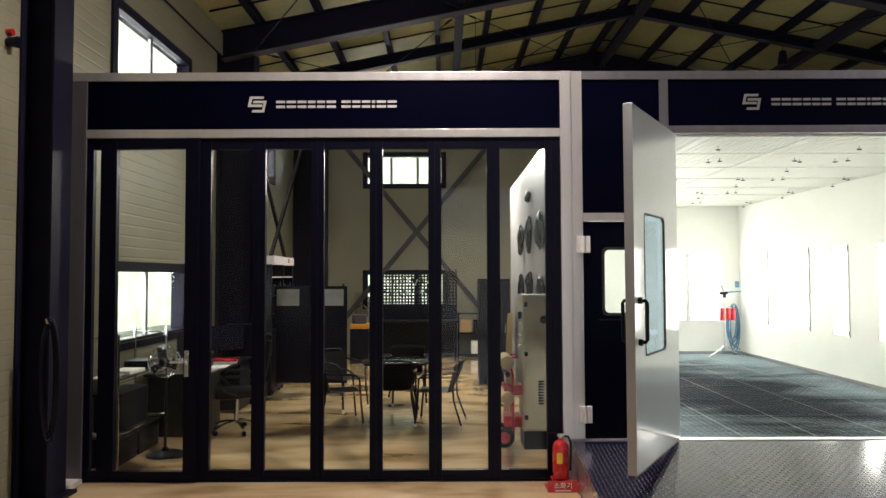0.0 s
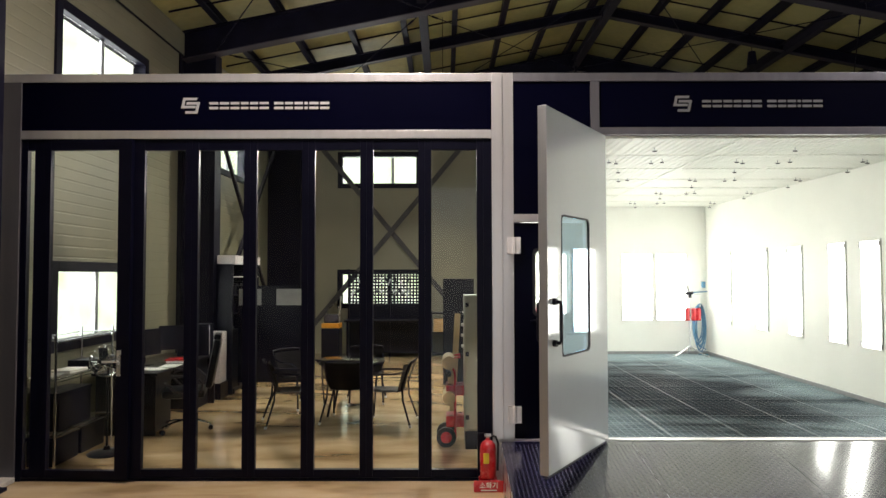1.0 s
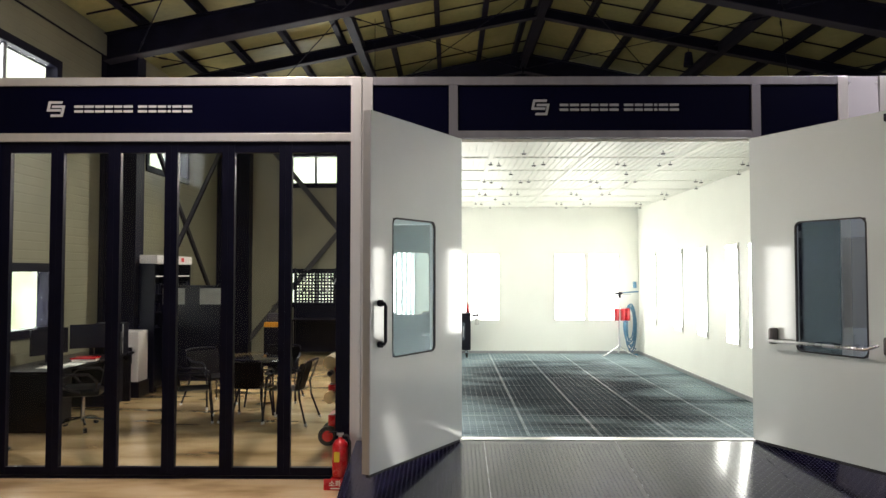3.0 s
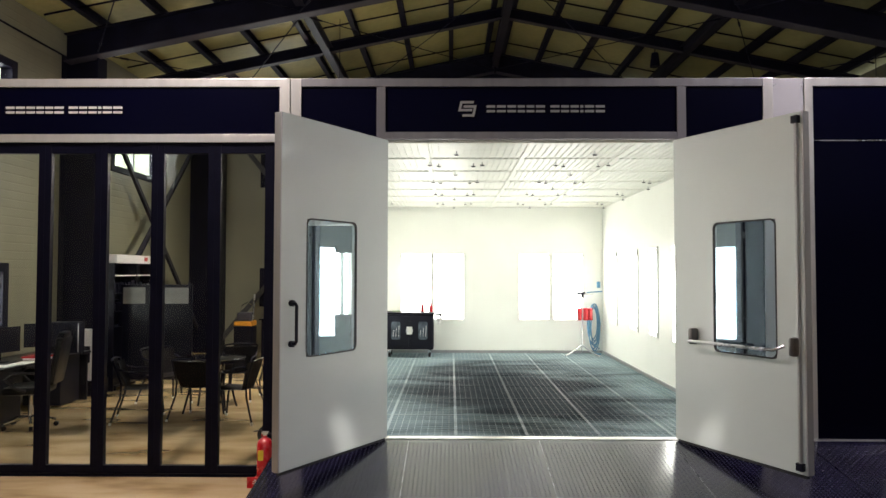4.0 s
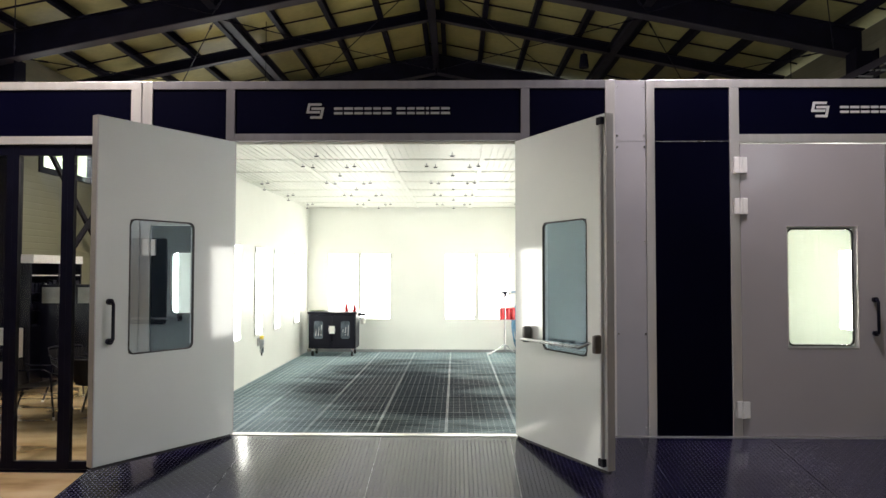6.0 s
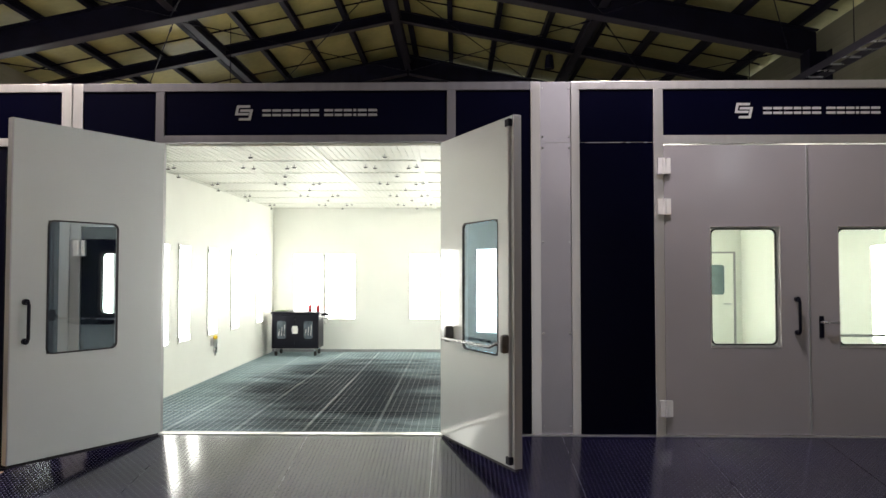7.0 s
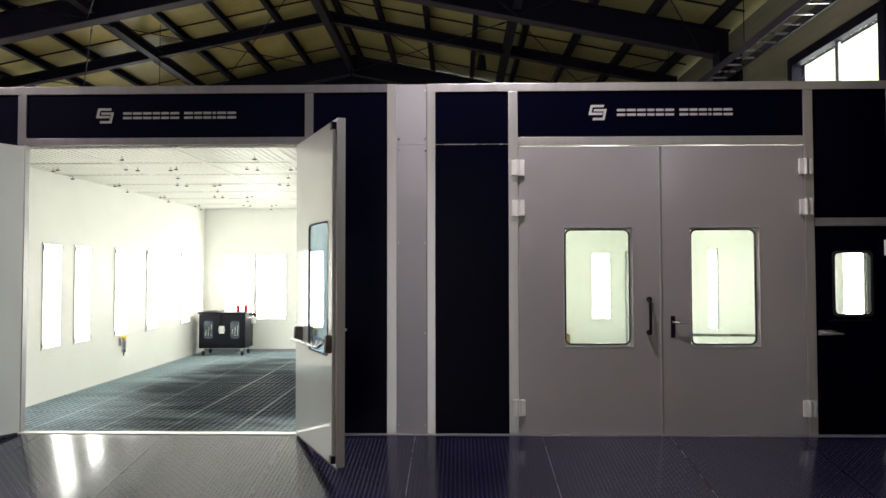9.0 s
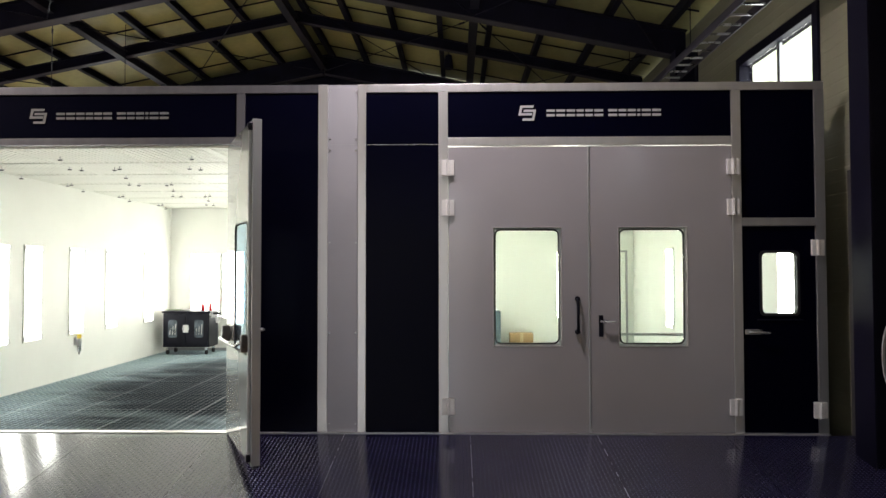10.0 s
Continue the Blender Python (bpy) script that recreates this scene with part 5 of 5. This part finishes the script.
part("lower_body", box(B(), 0.03, 0.8, 0.0, 0.27, 0.05, 1.04), PLASTIC, s)
GOODS = [PAPER, ALU_DARK, PLASTIC, IRON_LIGHT, PLASTIC, IRON, STAINLESS, PLASTIC, IRON, PLASTIC]
random.seed(5)
for k in range(6):
    x = 0.05 if k > 3 else 0.86
    while x < L - 0.14:
        w, hh = random.uniform(0.05, 0.12), random.uniform(0.1, 0.24)
        if not 0.72 < x < 0.84:
            o = solo("supply_pack", box(B(), x, x + w, 0.03, 0.2, 0.1 + 0.3 * k, 0.1 + 0.3 * k + hh, 0.006), random.choice(GOODS), "small supply pack standing on the shelf", "package", group="packs on the shelf")
            o.matrix_world = RM
        x += w + random.uniform(0.01, 0.08)

p = thing("air_purifier", "white cabinet air purifier on a black base", "air purifier")
part("body", box(B(), -3.42, -3.0, 11.0, 11.34, 0.24, 1.03, 0.015), STEEL_WHITE, p)
part("slot", box(B(), -3.24, -3.1, 10.994, 11.0, 0.52, 0.78), PLASTIC, p, "dark recessed slot")
part("base", box(B(), -3.44, -2.98, 10.98, 11.36, 0, 0.24, 0.01), PLASTIC, p, "black base")
part("grip", tube(B(), [(-3.05, 11.0, 0.62), (-3.05, 10.97, 0.63), (-3.05, 10.97, 0.73), (-3.05, 11.0, 0.74)], 0.006, 6), STAINLESS, p)
b = thing("display_board", "black mobile display board with pale sheets", "board")
part("board", box(B(), -3.0, -1.76, 11.7, 11.74, 0.15, 1.74, 0.006), PLASTIC, b)
for x0, x1 in ((-2.92, -2.55), (-2.3, -1.82)):
    part("sheet", box(B(), x0, x1, 11.692, 11.699, 1.42, 1.69), material("pale_sheet", (0.2, 0.205, 0.2), 0.5), b, "pale printed sheet")
for xx in (-2.93, -1.83):
    part("foot", box(B(), xx - 0.02, xx + 0.02, 11.45, 11.97, 0.05, 0.09, 0.004), PLASTIC, b)
    part("upright", box(B(), xx - 0.015, xx + 0.015, 11.74, 11.76, 0.09, 1.78), PLASTIC, b)
    for yy in (11.48, 11.94):
        part("caster", rod(B(), (xx - 0.012, yy, 0.025), (xx + 0.012, yy, 0.025), 0.025, 12), PLASTIC, b)

# perforated tool wall before the low gable window
w = thing("tool_wall", "black perforated tool panel with hanging tools", "tool board")
bm = B()
X0, X1, YB = -1.75, 0.1, 16.4
nx = 25
dx = (X1 - X0) / nx
for z0, z1 in ((1.2, 2.02),):
    n = int((z1 - z0) / dx)
    for i in range(nx):
        box(bm, X0 + i * dx, X0 + i * dx + dx * 0.52, YB, YB + 0.004, z0, z1)
    for j in range(n):
        z = z0 + (z1 - z0) * j / n
        box(bm, X0, X1, YB - 0.003, YB, z, z + dx * 0.52)
part("perforated_sheet", bm, PLASTIC, w)
part("solid_sheet", box(B(), X0, X1, YB, YB + 0.004, 0.1, 1.2), PLASTIC, w)
for xx in (X0 - 0.03, X1, (X0 + X1) / 2):
    part("post", box(B(), xx, xx + 0.04, YB - 0.02, YB + 0.03, 0, 2.06), PLASTIC, w)
part("worktop", box(B(), X0 - 0.05, X1 + 0.05, 15.9, YB - 0.02, 0.85, 0.89, 0.004), WOOD_DARK, w)
for xx in (X0, X1 - 0.04):
    part("leg", box(B(), xx, xx + 0.05, 15.93, 15.98, 0, 0.85), PLASTIC, w)
random.seed(11)
for k in range(26):
    tx, tz = X0 + 0.1 + 1.4 * (k % 13) / 13, 1.82 - 0.28 * (k // 13) + random.uniform(-0.03, 0.03)
    a = random.uniform(-0.9, 0.9)
    o = solo("hand_tool", rod(rod(B(), (tx, YB - 0.03, tz), (tx + 0.1 * math.sin(a), YB - 0.03, tz - 0.13 * math.cos(a)), 0.016, 6), (tx - 0.02, YB - 0.03, tz), (tx + 0.025, YB - 0.03, tz + 0.02), 0.018, 6), random.choice([PLASTIC, STAINLESS, IRON, IRON_LIGHT]), "small hand tool hung on the perforated panel", "tool", group="hung tools")

m = thing("bench_machine", "orange and grey workshop machine on a stand", "machine", m=pose(-2.02, 15.6, 0))
part("stand", box(B(), -0.2, 0.2, -0.2, 0.2, 0, 0.75, 0.01), DARK_CABINET, m)
part("bed", box(B(), -0.2, 0.2, -0.2, 0.2, 0.755, 0.86, 0.015), ORANGE, m, "orange machine bed")
part("head", box(B(), -0.16, 0.16, -0.15, 0.15, 0.86, 1.05, 0.03), IRON_LIGHT, m)
part("column", rod(B(), (0.16, 0, 0.8), (0.2, 0, 1.45), 0.02, 10), STAINLESS, m)
part("handle", tube(B(), [(-0.1, 0, 1.05), (-0.08, 0, 1.2), (0.05, 0, 1.28), (0.15, 0, 1.2)], 0.012, 8), CHROME, m, "", True)

m = thing("storage_rack", "low dark rack with brown boxes at the gable wall", "rack", m=pose(0.5, 16.7, 0))
for z in (0.05, 0.55, 1.0):
    part("shelf_board", box(B(), -0.35, 0.35, -0.2, 0.2, z, z + 0.03), PLASTIC, m)
for xx in (-0.35, 0.31):
    part("upright", box(B(), xx, xx + 0.04, -0.2, 0.2, 0, 1.05), PLASTIC, m)
for xx, z, mat in ((-0.15, 0.58, CARDBOARD), (0.15, 0.58, WOOD_DARK), (0.1, 0.08, PAPER)):
    o = solo("carton", box(B(), -0.13, 0.13, -0.13, 0.13, 0, 0.3, 0.006), mat, "small carton on the low rack", "box", group="cartons")
    o.matrix_world = pose(0.5 + xx, 16.65, z)

k = box_thing("tall_cabinet", "tall dark steel cabinet beside the booth wall", "cabinet", 0.45, 1.0, 12.5, 13.0, 0, 1.85, DARK_CABINET)
part("door", box(B(), 0.47, 0.98, 12.49, 12.5, 0.05, 1.82, 0.003), DARK_CABINET, k)
part("handle", box(B(), 0.9, 0.92, 12.475, 12.49, 0.9, 1.05, 0.003), STAINLESS, k)

# grey electrical cabinet
k = thing("electrical_cabinet", "beige-grey electrical cabinet on a dark plinth", "cabinet")
part("body", box(B(), 0.7, 1.12, 7.92, 8.35, 0.2, 1.69, 0.008), CABINET_GREY, k)
part("plinth", box(B(), 0.71, 1.12, 7.93, 8.34, 0, 0.2, 0.004), DARK_CABINET, k, "dark plinth")
part("door", box(B(), 0.715, 1.115, 7.9, 7.92, 0.22, 1.675, 0.006), CABINET_GREY, k)
for z in (0.33, 1.02, 1.56):
    part("hinge", box(B(), 0.712, 0.75, 7.885, 7.9, z, z + 0.05, 0.004), PLASTIC, k, "black hinge")
part("lock_dial", rod(B(), (0.93, 7.9, 1.42), (0.93, 7.88, 1.42), 0.045, 20), PLASTIC, k, "round black lock", True)
for i in range(9):
    for xx in (0.86, 0.95):
        part("vent", box(B(), xx, xx + 0.06, 7.893, 7.9, 0.5 + 0.03 * i, 0.512 + 0.03 * i), DARK_CABINET, k)
for z in (1.1, 1.22, 1.34):
    part("switch", box(B(), 0.67, 0.7, 8.05, 8.13, z, z + 0.03, 0.006), WHITE_CAST, k, "pale switch on the side")
part("side_plug", box(B(), 0.66, 0.7, 8.0, 8.05, 1.42, 1.5, 0.006), PLASTIC, k)

# masking paper trolley
h = thing("masking_trolley", "red masking paper trolley with tan rolls", "trolley", m=pose(0.5, 8.15, 0))
for s in (-0.12, 0.14):
    part("upright", tube(B(), [(0.1, s, 0.1), (0.1, s, 0.8), (0.04, s, 0.98), (0.16, s, 1.0)], 0.014, 8), RED, h, "", True)
    w = part("wheel", rod(B(), (0.0, s - 0.02, 0.11), (0.0, s + 0.02, 0.11), 0.11, 24), RUBBER, h, "black rubber wheel", True)
    part("hub", rod(B(), (0.0, s - 0.026, 0.11), (0.0, s + 0.026, 0.11), 0.062, 18), RED, w, "red wheel hub", True)
part("tray", box(B(), 0.0, 0.26, -0.12, 0.16, 0.57, 0.68, 0.008), RED, h)
part("toe_plate", box(B(), 0.0, 0.26, -0.12, 0.16, 0.22, 0.34, 0.008), RED, h)
for z, r in ((0.94, 0.075), (0.55, 0.07)):
    part("paper_roll", rod(B(), (0.03, -0.2, z), (0.03, 0.2, z), r, 20), MASK_TAPE, h, "tan masking paper roll", True)
part("roll_axle", rod(B(), (0.03, -0.24, 0.82), (0.03, 0.22, 0.82), 0.03, 10), PLASTIC, h)
part("paper_tail", box(B(), 0.02, 0.1, -0.1, 0.12, 0.7, 0.92, 0.0), MASK_TAPE, h)
o = solo("timber_batten", box(B(), -0.035, 0.035, -0.02, 0.02, 0, 1.45, 0.003), WOOD_PALE, "pale timber batten leaning behind the trolley", "timber")
o.matrix_world = pose(0.56, 8.62, 0, -3, 3.2, 0)

# dark parts hung on the outer booth wall
random.seed(3)
wall_x = BX0 - 0.06
for yy, zc, hh, ww in ((11.6, 2.48, 0.5, 0.2), (10.55, 2.5, 0.55, 0.17), (9.35, 2.5, 0.52, 0.3), (11.6, 1.72, 0.42, 0.18), (10.5, 1.75, 0.45, 0.18), (9.3, 1.72, 0.4, 0.3), (10.6, 3.08, 0.16, 0.1)):
    bm = B()
    bmesh.ops.create_icosphere(bm, subdivisions=3, radius=1)
    for v in bm.verts:
        q = v.co + Vector((yy * 3, zc * 5, 0))
        n = 1 + 0.5 * noise.noise(q * 1.3) + 0.3 * noise.noise(q * 3.1)
        v.co = Vector((v.co.x * 0.05 * n, (v.co.y + 0.35 * v.co.z * math.sin(yy * 7)) * ww * n * 0.85, v.co.z * hh * 0.5 * (0.75 + 0.25 * n)))
    o = solo("trim_part", bm, material("glossy_black_part", (0.006, 0.006, 0.008), 0.25, 0, 9, 0.6, 0.3, 30, spec=0.3), "glossy black car trim part hung on the wall", "car part", smooth=True, group="hung car parts")
    o.matrix_world = pose(wall_x - 0.045, yy, zc)

# steel cross braces and corner column
def brace(a, b, w, mat):
    bm = B()
    a, b = Vector(a), Vector(b)
    d = (b - a)
    m = Matrix.Translation((a + b) / 2) @ d.to_track_quat("Z", "X").to_matrix().to_4x4()
    box(bm, -w / 2, w / 2, -0.005, 0.005, -d.length / 2, d.length / 2, 0, m)
    box(bm, -w / 2, -w / 2 + 0.01, -0.03, 0.03, -d.length / 2, d.length / 2, 0, m)
    solo("cross_brace", bm, mat, "grey steel cross brace on the wall", "brace", "structure", group="wall braces")


brace((-3.3, NY - 0.07, 5.95), (1.65, NY - 0.07, 0.0), 0.12, BRACE)
brace((-3.3, NY - 0.13, 0.0), (1.65, NY - 0.13, 5.95), 0.12, BRACE)
brace((-3.53, 11.6, 5.4), (-3.53, 16.8, 0.6), 0.13, IRON_MID)
brace((-3.47, 11.6, 0.6), (-3.47, 16.8, 5.4), 0.13, IRON_MID)
solo("corner_box", box(B(), WX, -3.0, 16.9, NY, 0, 5.7, 0.004), IRON, "dark boxed corner column", "column", "structure")
l = thing("office_pendant", "flat round white lamp hanging in the office", "lamp", m=pose(0.45, 13.2, 4.33))
area("office_lamp", 0.45, 13.2, 4.3, (0.1, 12.0, 0.0), 0.3, 0.3, 300, (1.0, 0.93, 0.82))
part("disc", lathe(B(), [(0.0, 0.0), (0.15, 0.0), (0.16, 0.03), (0.14, 0.06)], 24), glow("lamp_white", (1, 0.98, 0.92), 2.0), l, "lit white disc", True)
part("cord", rod(B(), (0, 0, 0.05), (0, 0, roof_z(0.45) - 4.35), 0.006, 6), IRON, l)
o = solo("conduit", rod(B(), (WX + 0.02, 6.3, 5.5), (WX + 0.02, 12.1, 5.5), 0.015, 8), IRON, "dark conduit along the cream wall", "conduit", "structure")

# ---- booth floor gratings ----
gx = [1.2, 1.94, 2.634, 3.324, 4.023, 4.73, 5.54]
gl = (BY1 - F - 0.08) / 7


def grate_mesh(w, l):
    bm = B()
    for x0, x1, y0, y1 in ((0.002, 0.014, 0, l), (w - 0.014, w - 0.002, 0, l), (0, w, 0.002, 0.012), (0, w, l - 0.012, l - 0.002)):
        box(bm, x0, x1, y0, y1, -0.011, 0)
    n = round(w / 0.072)
    for k in range(1, n):
        x = w * k / n
        box(bm, x - 0.0025, x + 0.0025, 0.012, l - 0.012, -0.011, -0.002)
    n = round(l / 0.1)
    for k in range(1, n):
        y = l * k / n
        box(bm, 0.014, w - 0.014, y - 0.0025, y + 0.0025, -0.011, -0.005)
    return mesh_of("grating", bm, GRATE)


floor_grating = thing("booth_grating", "steel grating floor of the booth, dusted with paint", "floor", kind="structure")
for a, b in zip(gx, gx[1:]):
    me = grate_mesh(b - a, gl)
    for k in range(7):
        o = new("grating", me)
        o.parent = floor_grating
        o.matrix_world = pose(a, F + 0.07 + k * gl, PZ - random.uniform(0, 0.0008))
